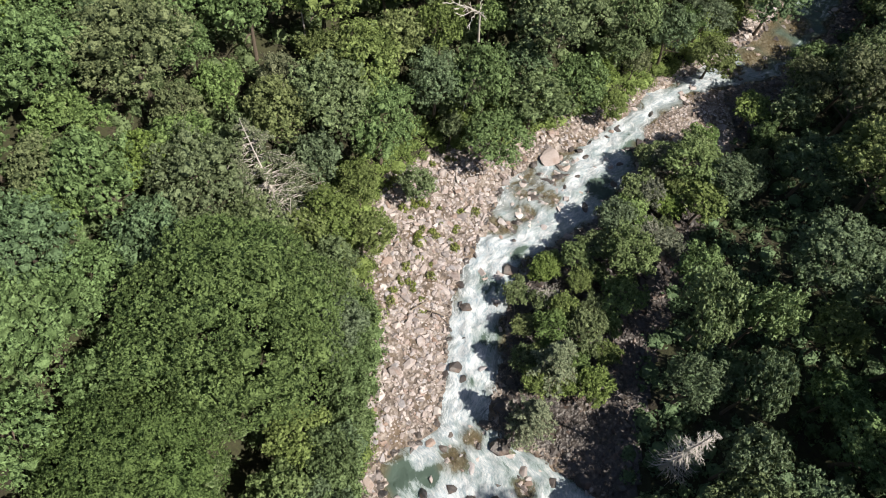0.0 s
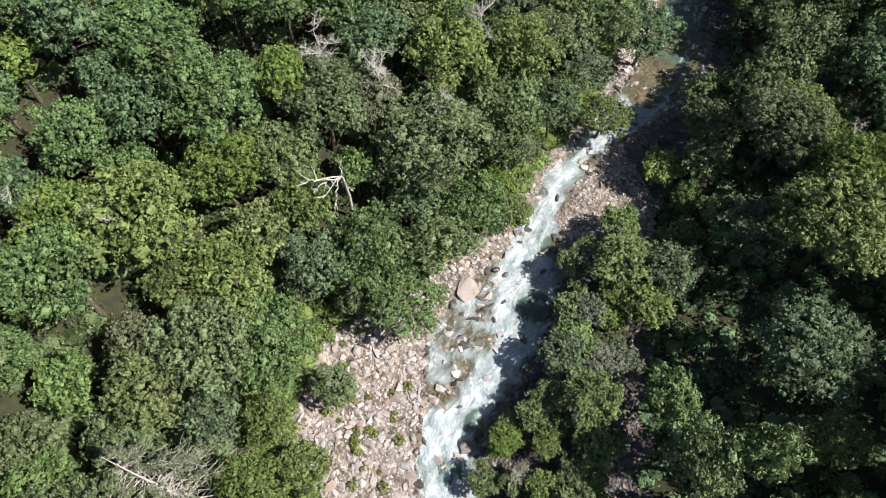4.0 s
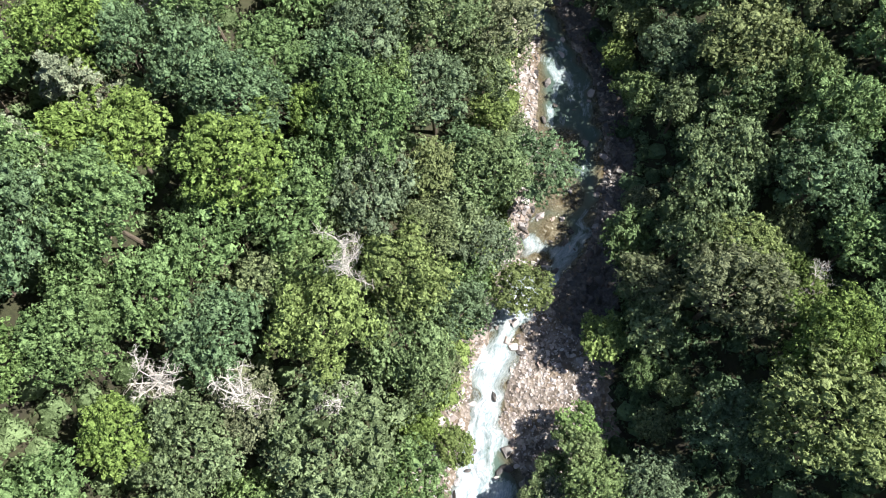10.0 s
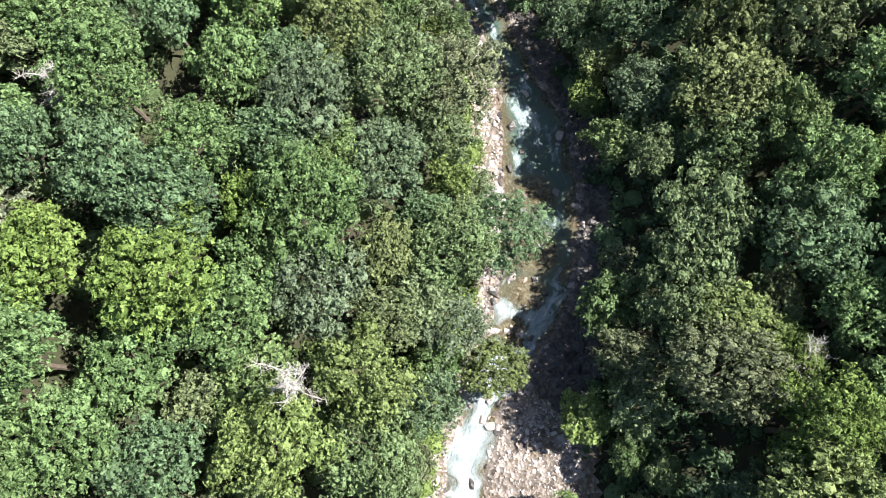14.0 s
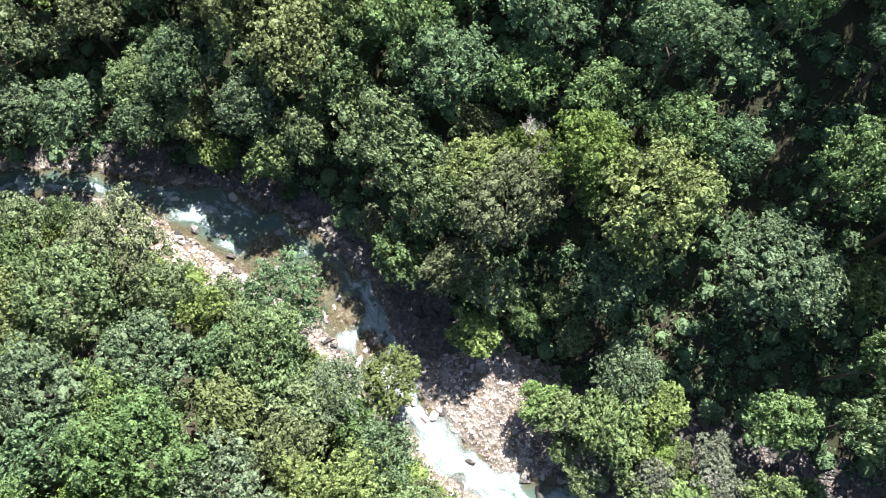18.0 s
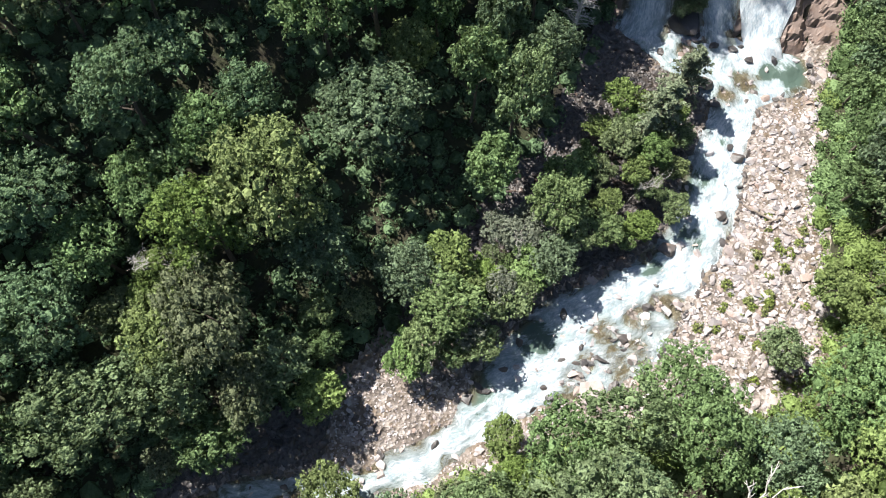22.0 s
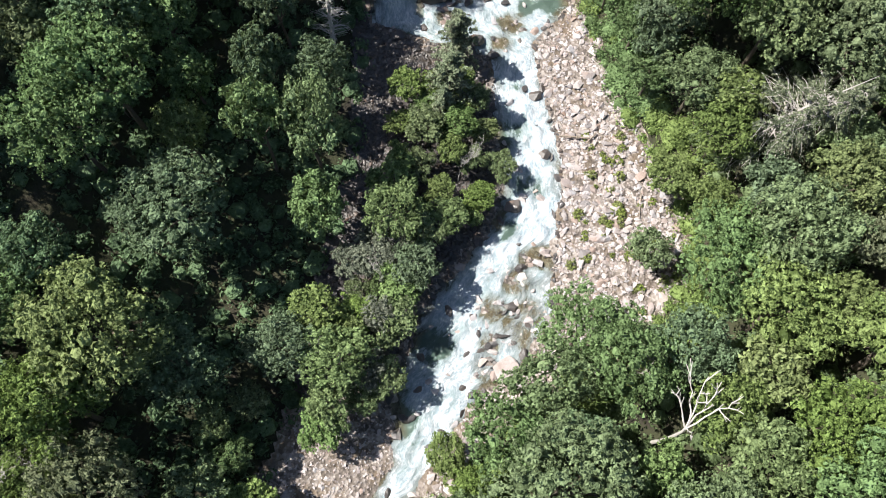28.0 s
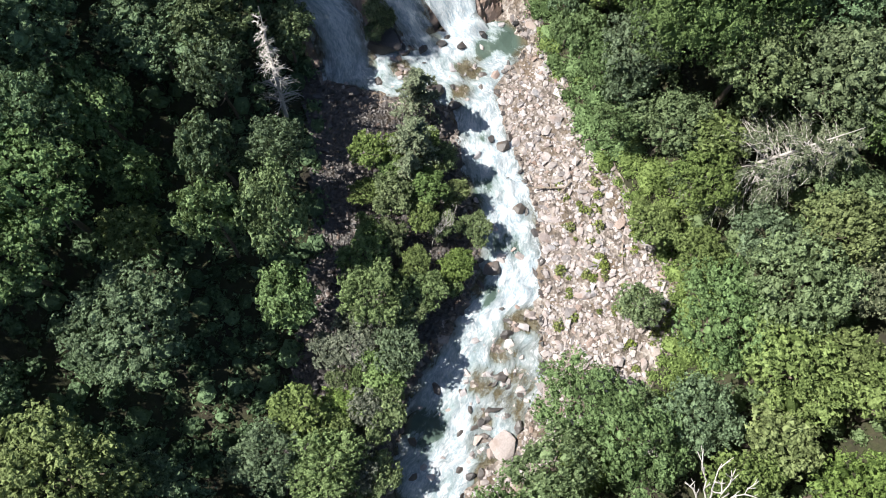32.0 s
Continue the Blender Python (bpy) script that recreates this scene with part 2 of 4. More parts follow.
# ---- the valley's plan ----
W_BANK = [(-7, -60), (-5, -10), (-4.6, 4), (-6.2, 12), (-5.6, 19), (-4.6, 24), (-4.6, 29), (-5.0, 33), (-6.2, 40), (-7, 46), (-6, 50), (-3.5, 54), (2, 58), (8, 60), (14, 61), (18, 63),
          (23, 66), (29, 69), (33, 72.5), (38, 75.5), (47, 82), (54, 89), (58, 95), (62, 100), (66, 107), (69, 120), (72, 160), (80, 260)]
E_BANK = [(22, -60), (22, -10), (22, 8), (22.5, 12), (24, 19), (25.8, 25), (28, 31), (30.8, 36), (34, 42), (38.5, 52), (42.5, 60), (45, 62), (49, 66), (53.5, 70), (58.5, 74.5), (63.5, 79), (67.5, 84.5),
          (71.5, 90), (74, 100), (77, 120), (80, 160), (90, 260)]
W_EDGE = [(-3.4, 12.2), (-4.2, 16.2), (2.2, 20.5), (3.0, 26), (3.2, 31), (3.8, 35.5), (5.2, 39.8), (7.0, 44), (9.2, 49), (11.6, 54.5), (16.5, 58.8), (22.5, 61), (28, 65.5), (33, 70.5), (38, 73.4), (46, 78.8),
          (53, 83.5), (57, 89), (62, 95), (67, 101), (69.5, 109), (71.5, 125), (75, 160)]
E_EDGE = [(21.5, 8.5), (20.5, 13.0), (9.0, 20.5), (9.7, 25.6), (11.0, 29.5), (11.2, 33.8), (12.8, 38.2), (15.2, 41.8), (19.8, 45.2), (24.9, 48.4), (28.0, 52.8), (30.6, 56.2), (32.6, 63.6), (37.4, 67.6), (43.6, 71.2), (53.0, 73.2),
          (59.8, 78), (65, 84), (69.5, 91), (71, 98), (74, 107), (76.5, 124), (80, 160)]
FOAM = [1.08, 0.90, 0.96, 1.12, 1.02, 1.02, 1.0, 1.12, 1.0, 0.98, 1.0, 0.96, 0.98, 0.96, 0.94, 0.92, 0.62, 0.62, 0.64, 0.60, 0.6, 0.6, 0.6]


POOLS = [(9.4, 31.1, 1.8), (8.9, 38.1, 1.8), (13.0, 42.3, 1.8), (24.6, 53.4, 2.2), (29.5, 60.6, 2.0), (55.5, 86.0, 2.6), (-1.6, 15.3, 1.7), (1.6, 14.9, 1.1), (6.2, 25.4, 1.1)]
SHALLOWS = [(4.4, 16.6, 1.9), (6.4, 19.0, 1.6), (12.0, 13.6, 1.5), (13.9, 48.8, 2.2), (17.4, 51.2, 2.0), (15.9, 53.9, 2.2), (13.7, 52.3, 2.0), (11.6, 46.6, 1.8), (18.8, 54.6, 1.6), (20.0, 57.0, 1.8), (40.5, 69.8, 1.6)]
BROWN = [(20.4, 59.6, 1.6), (10.2, 46.6, 1.7), (47.0, 75.8, 2.2), (51.0, 78.0, 2.4), (55.0, 81.0, 3.0), (59.5, 86.0, 2.6)]


def spots(places, x, y):
    """1 in the middle of the given places, 0 well outside."""
    out = np.zeros(np.shape(x))
    for px, py, r in places:
        out = np.maximum(out, np.exp(-(((x - px) ** 2 + (y - py) ** 2) / (r * r)) ** 1.5))
    return out


def side_of(poly, x, y):
    """Distances of points from a line of the plan: positive on its left, the west."""
    x, y = np.asarray(x, float), np.asarray(y, float)
    best, sign = np.full(x.shape, 1e9), np.ones(x.shape)
    for (ax, ay), (bx, by) in zip(poly, poly[1:]):
        dx, dy = bx - ax, by - ay
        t = np.clip(((x - ax) * dx + (y - ay) * dy) / (dx * dx + dy * dy), 0, 1)
        d = np.hypot(ax + t * dx - x, ay + t * dy - y)
        near = d < best
        best = np.where(near, d, best)
        sign = np.where(near, np.where(dx * (y - ay) - dy * (x - ax) > 0, 1, -1), sign)
    return best * sign


def ease(t):
    t = np.clip(t, 0, 1)
    return t * t * (3 - 2 * t)


def wave(x, y, size, seed=0.0):
    """Cheap smooth unevenness, about -1 to 1."""
    a, b = x / size + seed, y / size - seed * 0.7
    return (np.sin(a * 1.9 + np.sin(b * 1.3 + seed)) + np.sin(b * 2.3 + 1.7 * np.sin(a * 0.9)) + np.sin((a + b) * 3.1 + seed) * 0.6) / 2.6


def level(y):
    return 1.5 - 0.03 * np.clip(y, 0, 110)


def head_wall(x, y):
    """The rock step of the waterfall at the valley's head, running on east as a wooded ridge that is added and raised
    to shade the east wood.
    """
    foot = 11.0 + 0.9 * wave(x, 0 * x, 3.1, 4.0) - 6.0 * ease((x - 21) / 8.0)
    return (18.0 + 22.0 * ease((x - 26) / 18.0)) * (0.65 * np.clip((foot - y) / 22.0, 0, 1) + 0.35 * ease((foot - y) / 22.0)) * (1 - ease((x - 50) / 40.0)) * ease((x + 24) / 14.0)


def ground_z(x, y):
    x, y = np.asarray(x, float), np.asarray(y, float)
    w, e = side_of(W_BANK, x, y), -side_of(E_BANK, x, y)
    west = np.where(w < 30, 0.55 * w, 16.5 + 0.4 * (w - 30)) + 0.5 * ease(w / 1.5)
    east = np.where(e < 12, 0.18 * e, 2.2 + 0.47 * (e - 12)) + 0.4 * ease(e / 1.5)
    west, east = np.minimum(west, 60), np.minimum(east, 60)
    z = level(y) + np.where(w > 0, west, np.where(e > 0, east, -0.9 * ease(np.minimum(-w, -e) / 2.0)))
    out = np.maximum(np.maximum(w, e), 0)
    return np.maximum(z, level(y) + head_wall(x, y) - 0.8 * (out <= 0)) + 0.5 * wave(x, y, 7.0) * ease(out / 6)


def bed_z(x, y):
    """The bed of stones: dips under the water, rises on the bars."""
    a, b = side_of(W_EDGE, x, y), -side_of(E_EDGE, x, y)
    dry = np.maximum(a, b)
    return level(y) + np.where(dry > 0, 0.05 + 0.45 * ease(dry / 5.0), -0.55 * ease(-dry / 2.0) * (1 - 0.75 * spots(SHALLOWS + BROWN, x, y))) + 0.14 * wave(x, y, 1.7, 3.0) + 0.08 * wave(x, y, 0.7, 1.0)


def grid(x0, x1, y0, y1, step):
    xs, ys = np.arange(x0, x1 + step / 2, step), np.arange(y0, y1 + step / 2, step)
    gx, gy = np.meshgrid(xs, ys)
    n, m = len(xs), len(ys)
    i = np.arange(n * m).reshape(m, n)
    quads = np.stack([i[:-1, :-1], i[:-1, 1:], i[1:, 1:], i[1:, :-1]], -1).reshape(-1, 4)
    return gx.ravel(), gy.ravel(), quads


def used_only(verts, quads):
    keep, inverse = np.unique(quads, return_inverse=True)
    return verts[keep], inverse.reshape(quads.shape)


# ---- ground, riverbed, cliff, water ----
gx, gy, quads = grid(-140, 180, -90, 220, 1.6)
verts = np.stack([gx, gy, ground_z(gx, gy)], 1).tolist()
faces = quads.tolist()
ring = [(-140, -90), (180, -90), (180, 220), (-140, 220)]
base = len(verts)
for (x, y), (fx, fy) in zip(ring, ((-1, -1), (1, -1), (1, 1), (-1, 1))):
    verts.append((x, y, float(ground_z(x, y))))
    verts.append((fx * 3000, fy * 3000, 120.0))
for k in range(4):
    a, b = base + 2 * k, base + 2 * ((k + 1) % 4)
    faces.append((a, a + 1, b + 1, b))
tagged(new("ground", mesh_of("ground", verts, faces, FLOOR, True)), "dark forest floor of leaf litter, earth and moss", "ground", kind="structure")

gx, gy, quads = grid(-20, 100, 8, 190, 0.5)
w, e = side_of(W_BANK, gx, gy), -side_of(E_BANK, gx, gy)
inside = np.maximum(w, e) < 1.6
quads = quads[inside[quads].all(1)]
bed = np.stack([gx, gy, bed_z(gx, gy) + 0.35 * ease((np.maximum(w, e) + 0.5) / 2)], 1)
mid = bed[quads].mean(1)
on_west, on_east = side_of(W_EDGE, mid[:, 0], mid[:, 1]) > 0.6, side_of(E_EDGE, mid[:, 0], mid[:, 1]) < -0.6


def bed_sheet(name, chosen, label, material):
    v, q = used_only(bed, quads[chosen])
    return tagged(new(name, mesh_of(name, v.tolist(), q.tolist(), material, True)), label, "riverbed", kind="structure")


riverbed = bed_sheet("riverbed", ~on_west & ~on_east, "brown silt and gravel under the running water", GRAVEL)
stone_bar = bed_sheet("stone_bar", on_west, "open bar of pinkish-grey river stones and silt", GRAVEL)
# east bed splits here: sunlit gravel, and wet gravel with shade painted in
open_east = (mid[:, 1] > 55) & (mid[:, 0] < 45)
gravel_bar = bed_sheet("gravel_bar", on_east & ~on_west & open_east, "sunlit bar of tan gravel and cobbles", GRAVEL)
side_bed = bed_sheet("side_channel_bed", on_east & ~on_west & ~open_east, "wet stones of the side channel, shade darkened into their colour", WET_SHADE_GRAVEL)


def rocky(x, y):
    """Irregular ledges and knobs of the rock step."""
    out = []
    for px, py in zip(np.ravel(x).tolist(), np.ravel(y).tolist()):
        big = noise.fractal(Vector((px * 0.28, py * 0.16, 3.1)), 0.9, 2.1, 4)
        knob = noise.noise(Vector((px * 0.9 + 7, py * 0.7, 1.0)))
        crag = noise.cell(Vector((px * 0.55 + 0.6 * knob, py * 0.42 + 0.5 * big, 0.0)))
        fine = noise.fractal(Vector((px * 0.8 + 3, py * 0.6, 5.2)), 0.8, 2.2, 4)
        out.append(1.3 * big + 0.45 * knob + 0.2 * crag + 0.45 * fine)
    return np.array(out)


gx, gy, quads = grid(-9, 27, -18, 15.5, 0.3)
rise = head_wall(gx, gy) + level(gy)
rough = rocky(gx, gy)
step = (rise + 1.8 * rough) / 1.9
ledge = (np.floor(step) + ease((step - np.floor(step)) * 2.2)) * 1.9 - 1.8 * rough
cz = 0.6 * rise + 0.4 * ledge + 0.75 * rough - 0.25 - 1.6 * ease((gy - 9.8 - 0.9 * wave(gx, 0 * gx, 3.1, 4.0)) / 2.5)
cz = cz - 2.5 * ease((np.abs(gx - 9.0) - 15.5) / 2.5)
cliff = tagged(new("cliff", mesh_of("cliff", np.stack([gx, gy, cz], 1).tolist(), quads.tolist(), FACE_ROCK)), "wet brown rock step under the waterfall", "cliff", kind="structure")


def sheet(name, west, east, foam, across, step, height, material, label, category, shore=0.0):
    """A sheet of water between two lines, with its state (foam, depth) and its flow as UV."""
    pw, pe = [Vector((*p, 0)) for p in west], [Vector((*p, 0)) for p in east]
    rows, run = [], 0.0
    for k in range(len(pw) - 1):
        n = max(2, int(((pw[k + 1] + pe[k + 1]) - (pw[k] + pe[k])).length / 2 / step))
        for i in range(n):
            t = i / n
            a, b = pw[k].lerp(pw[k + 1], t), pe[k].lerp(pe[k + 1], t)
            span = (b - a).length
            side = (b - a).normalized() * shore
            mid = (a + b) / 2
            a, b = a + side * float(wave(a.x, a.y, 1.6, 2.0)), b + side * float(wave(b.x, b.y, 1.6, 7.0))
            rows.append((a, b, foam[k] + (foam[k + 1] - foam[k]) * t, span, mid))
    verts, state, uv = [], [], []
    last = None
    for a, b, fo, span, mid in rows:
        run += (mid - last).length if last is not None else 0
        last = mid
        wide = (b - a).length
        for j in range(across + 1):
            t = j / across
            p = a.lerp(b, t)
            edge = min(t, 1 - t) * wide
            near = min(1.0, edge / 2.2)
            verts.append((p.x, p.y, fo, near))
            east_calm = 0.13 * max(0.0, t - 0.5) / 0.5 if run > 4 else 0.5 * max(0.0, 0.35 - t) / 0.35
            state.append((fo - east_calm - 0.15 * (1 - near), near, 0, 1))
            uv.append(((t - 0.5) * span, run))
    flat = np.array(verts)
    state = np.array(state, np.float32)
    pool, thin, brown = [spots(k, flat[:, 0], flat[:, 1]) for k in (POOLS, SHALLOWS, BROWN)]
    state[:, 0] -= 0.42 * pool + 0.34 * thin + 0.45 * brown
    state[:, 1] *= 1 - np.maximum(0.75 * thin, 0.85 * brown)
    verts = np.stack([flat[:, 0], flat[:, 1], height(*flat.T)], 1).tolist()
    n = across + 1
    faces = [(i * n + j, i * n + j + 1, i * n + n + j + 1, i * n + n + j) for i in range(len(rows) - 1) for j in range(across)]
    me = mesh_of(name, verts, faces, material, True)
    attr = me.color_attributes.new("state", "FLOAT_COLOR", "POINT")
    attr.data.foreach_set("color", state.ravel())
    layer = me.uv_layers.new(name="flow")
    idx = np.zeros(len(me.loops), int)
    me.loops.foreach_get("vertex_index", idx)
    layer.data.foreach_set("uv", np.array(uv, np.float32)[idx].ravel())
    return tagged(new(name, me), label, category, kind="structure")


def river_height(x, y, fo, near):
    rough = 0.10 + 0.28 * np.maximum(0.0, fo - 0.5)
    return level(y) - 0.12 + near * rough * (wave(x, y, 1.1, 5.0) + 0.6 * wave(x, y, 0.5, 2.0)) + 0.10 * near


sheet("river", W_EDGE, E_EDGE, FOAM, 44, 0.4, river_height, WATER, "fast mountain stream, white rapids between green pools", "river", 0.7)
SIDE_W = [(19.0, 14.5), (21.0, 20), (23.8, 27), (27.0, 34), (30.5, 41), (34.5, 49), (37.5, 56), (40.0, 61), (41.5, 66.5)]
sheet("side_stream", SIDE_W, [(x + 2.6, y - 0.8) for x, y in SIDE_W], [0.60, 0.55, 0.62, 0.5, 0.6, 0.5, 0.55, 0.45, 0.4], 14, 0.4, lambda x, y, fo, near: river_height(x, y, fo, near) + 0.12, WATER, "thin shaded side stream between dark wet rocks", "stream", 0.5)


def cliff_top(x, y):
    rise = head_wall(x, y) + level(y)
    return rise + 0.35 + 0.42 * rocky(x, y) - 1.2 * ease((y - 11.2) / 2.5)


def falling(name, base_w, base_e, drift, label, foam=0.95):
    """A stream sliding down the rock step."""
    n = 9
    west = [(base_w + drift * k / n + 0.8 * math.sin(k * 2.1 + base_w), 13.8 - 30 * k / n) for k in range(n + 1)]
    east = [(base_e + drift * 1.1 * k / n + 0.9 * math.sin(k * 1.7 + base_e), 13.8 - 30 * k / n) for k in range(n + 1)]
    return sheet(name, west, east, [foam] * (n + 1), 14, 0.4, lambda x, y, fo, near: cliff_top(x, y) + 0.25 * near + 0.1 * wave(x * 2, y, 0.9, 1.0), FALL_WATER, label, "waterfall")


falling("waterfall", -0.4, 4.6, 5.0, "broad white waterfall sliding down a rock step", 1.35)
falling("waterfall", 5.2, 10.4, 5.6, "thin white waterfall streaming over brown rock", 1.0)
falling("waterfall", 14.0, 20.8, 3.5, "shaded blue-white waterfall beside dark trees", 0.98)

# ---- trees ----
def leaf_cards(pos, nrm, size, rng, long=1.0, stray=0.55):
    """Small leaves at the given places, facing about the given way."""
    n = len(pos)
    nrm = nrm + rng.normal(0, stray, (n, 3))
    nrm /= np.linalg.norm(nrm, axis=1, keepdims=True)
    a = np.cross(nrm, rng.normal(0, 1, (n, 3)))
    a /= np.linalg.norm(a, axis=1, keepdims=True)
    b = np.cross(nrm, a)
    s = (size * rng.uniform(0.6, 1.35, n))[:, None]
    fold = nrm * s * 0.22
    v = np.stack([pos - a * s * long - fold, pos - b * s * 0.8 + fold, pos + (a * 0.9 * long + b * 0.55) * s - fold], 1).reshape(-1, 3)
    return v, np.arange(3 * n).reshape(-1, 3)


ICO = None


def lump():
    global ICO
    if ICO is None:
        bm = bmesh.new()
        bmesh.ops.create_icosphere(bm, subdivisions=1, radius=1)
        ICO = (np.array([v.co for v in bm.verts]), np.array([[v.index for v in f.verts] for f in bm.faces]))
        bm.free()
    return ICO


def crown_mesh(name, r, flat, lobes, leaves, size, material, seed, smooth=None):
    """A crown of radius r round the origin: lobes of leaves over clumps, with gaps and an uneven outline."""
    rng = np.random.default_rng(seed)
    c, lr = [], []
    for i in range(lobes):
        u = (i + 0.5) / lobes
        up = 1 - 1.6 * u
        w = 2.39996 * i + rng.uniform(-0.4, 0.4)
        h = math.sqrt(max(0.0, 1 - up * up))
        far = (rng.uniform(0.50, 0.92) if smooth is None else rng.uniform(0.66, 0.86)) * r
        c.append((far * h * math.cos(w) * rng.uniform(0.85, 1.2), far * h * math.sin(w) * rng.uniform(0.85, 1.2), far * up * flat))
        lr.append(r * (rng.uniform(0.15, 0.30) if smooth is None else rng.uniform(0.22, 0.34)))
    c, lr = np.array(c), np.array(lr)
    per = np.maximum((leaves * (1.0 if smooth is None else 5) * lr**2 / (lr**2).sum()).astype(int), 6)
    own = rng.permutation(np.repeat(np.arange(lobes), np.maximum(per // 4, 2)))  # sprays of five leaves
    d = rng.normal(0, 1, (len(own), 3))
    d[:, 2] += 0.7
    d /= np.linalg.norm(d, axis=1, keepdims=True)
    pos = c[own] + d * (lr[own] * rng.uniform(0.80, 1.16, len(own)))[:, None] * np.array([1, 1, 0.85])
    gap = np.linalg.norm(pos[:, None, :] - c[None], axis=2) / lr[None]
    gap[np.arange(len(own)), own] = 9
    keep = (gap.min(1) > 0.86).nonzero()[0][:9500]
    pos, d = np.repeat(pos[keep], 5, 0), np.repeat(d[keep], 5, 0)
    puff = rng.normal(0, 1, pos.shape) + 0.6 * d
    puff /= np.linalg.norm(puff, axis=1, keepdims=True)
    pos, d = pos + puff * (1.25 * size * rng.uniform(0.6, 1.2, (len(pos), 1))), puff + 0.5 * d
    v, f = leaf_cards(pos, d + np.array([0, 0, 0.3]), size, rng, 1.0, 0.5)
    iv, jf = lump()
    parts_v, parts_f, base = [v], [f], len(v)
    for k in range(lobes):
        wob = 1 + rng.uniform(-0.25, 0.25, (len(iv), 1))
        parts_v.append(iv * wob * lr[k] * 0.5 * np.array([1, 1, 0.85]) + c[k])
        parts_f.append(jf + base)
        base += len(iv)
    me = mesh_of(name, np.concatenate(parts_v).tolist(), np.concatenate(parts_f).tolist(), material)
    return me


def trunk_mesh(name, height, r, thick, seed, material=None):
    rng = random.Random(seed)
    t = Tubes()
    t.limb(wander(rng, (0, 0, -0.6), (0, 0, 1), height + 0.6 + r * 0.3, 6, 0.07), thick, thick * 0.3, 8)
    for k in range(6):
        w = k * 1.05 + rng.uniform(-0.3, 0.3)
        z = height * rng.uniform(0.5, 0.95)
        t.limb(wander(rng, (0, 0, z), (math.cos(w), math.sin(w), 0.7), r * rng.uniform(0.6, 0.85), 4, 0.18), thick * 0.42, thick * 0.1, 5)
    return t.mesh(name, material or BARK)


def broadleaf(kind, r, seed):
    """Meshes of one broadleaved tree with a crown of radius r, and its crown's height."""
    high = min(2 * r + 1, 10)
    fine = kind == "f"
    leaves = int((14500 if fine else 7600) * (r / 4.2) ** 1.6)
    size = 0.135 if fine else {"y": 0.175, "m": 0.165, "b": 0.16, "g": 0.15, "l": 0.165, "p": 0.14}[kind]
    crown = crown_mesh("crown", r, 0.85 if not fine else 0.7, 130 if fine else int(30 + 7 * r), leaves, size, LEAF[kind], seed, True if fine else None)
    return trunk_mesh("trunk", high - 0.4 * r, r, 0.06 * r + 0.05, seed + 900), crown, high


STOCK = {}
for n, kind in enumerate("mybglp"):
    for k, r in enumerate((2.3, 3.6, 4.6, 5.4)):
        STOCK[kind, k] = [(broadleaf(kind, r, 10 * n + 3 * k + s), r) for s in range(2 if k else 1)]
STOCK["f", 3] = [(broadleaf("f", 9.0, 77), 9.0)]
NAMES = {"p": "pale grey-green feathery tree, half bare crown,", "m": "mid-green broadleaved tree, full lobed crown,", "y": "yellow-green broadleaved tree, bright crown,",
         "b": "dark blue-green broadleaved tree, dense glossy leaves,", "l": "fresh light green broadleaved tree, loose crown,", "g": "grey-olive broadleaved tree, fine dull leaves,",
         "f": "broad tree of fine olive-green foliage"}
SPOTS = []  # x, y, radius of every crown
FAR = []  # meshes and poses of the trees that merge into the far wood
NEAR = 17.0  # metres from the banks within which a tree is a thing of its own


def plant(x, y, r, kind, rng, label="", tall=1.0):
    z = float(ground_z(x, y))
    if side_of(W_BANK, x, y) < 0 and side_of(E_BANK, x, y) > 0:
        z = max(z, float(bed_z(x, y)))
    size = 3 if kind == "f" else int(np.argmin([abs(r - q) for q in (2.3, 3.6, 4.6, 5.4)]))
    (trunk, crown, high), base_r = rng.choice(STOCK[kind, size])
    s = r / base_r
    low = 0.72 if side_of(W_BANK, x, y) < 0 and side_of(E_BANK, x, y) > 0 else 1.0  # the island's growth is low
    m = Matrix.LocRotScale((x, y, z), Euler((rng.uniform(-0.05, 0.05), rng.uniform(-0.05, 0.05), rng.uniform(0, 6.28))), (s * rng.uniform(0.84, 1.18), s * rng.uniform(0.84, 1.18), s * low * tall * rng.uniform(0.9, 1.15)))
    SPOTS.append((x, y, r))
    if max(float(side_of(W_BANK, x, y)), -float(side_of(E_BANK, x, y))) > NEAR:
        FAR.extend([(trunk, m), (crown, m @ Matrix.Translation((0, 0, high)))])
        return None
    where = "on the steep bank" if side_of(W_BANK, x, y) > 0 else "in the shady wood" if side_of(E_BANK, x, y) < 0 else "on the rocky island"
    ob = thing("tree", label or NAMES[kind] + " " + where, "tree", "trees of the wooded valley", m)
    part("trunk", trunk, ob)
    part("crown", crown, ob, m=Matrix.Translation((0, 0, high)))
    return ob


rng = random.Random(5)
FINE = [(-16.4, 24.4, 10.2), (-22.6, 11.0, 7.6)]
MID = [(31, 111.1, 4.5), (40, 109.3, 3.7), (52.6, 101.6, 5.1), (37.4, 93.6, 4.9), (25.8, 90.1, 3.8), (13.8, 95.5, 4.6), (18.2, 91.7, 3.7), (46, 84.8, 4.2), (28.3, 75.7, 4.4), (6.6, 88.2, 4.2), (86.5, 69.6, 3.8), (69.5, 79.4, 3), (73.5, 74.8, 3.6), (65.4, 70.4, 5), (76.5, 66.8, 4.1), (54.7, 70.6, 2.8), (58.6, 67, 3.8), (69.1, 56.1, 3.4), (50.2, 62.4, 2.7), (66.2, 49, 3.4), (48.5, 23.8, 4.9), (53.1, 27.8, 4.4)]
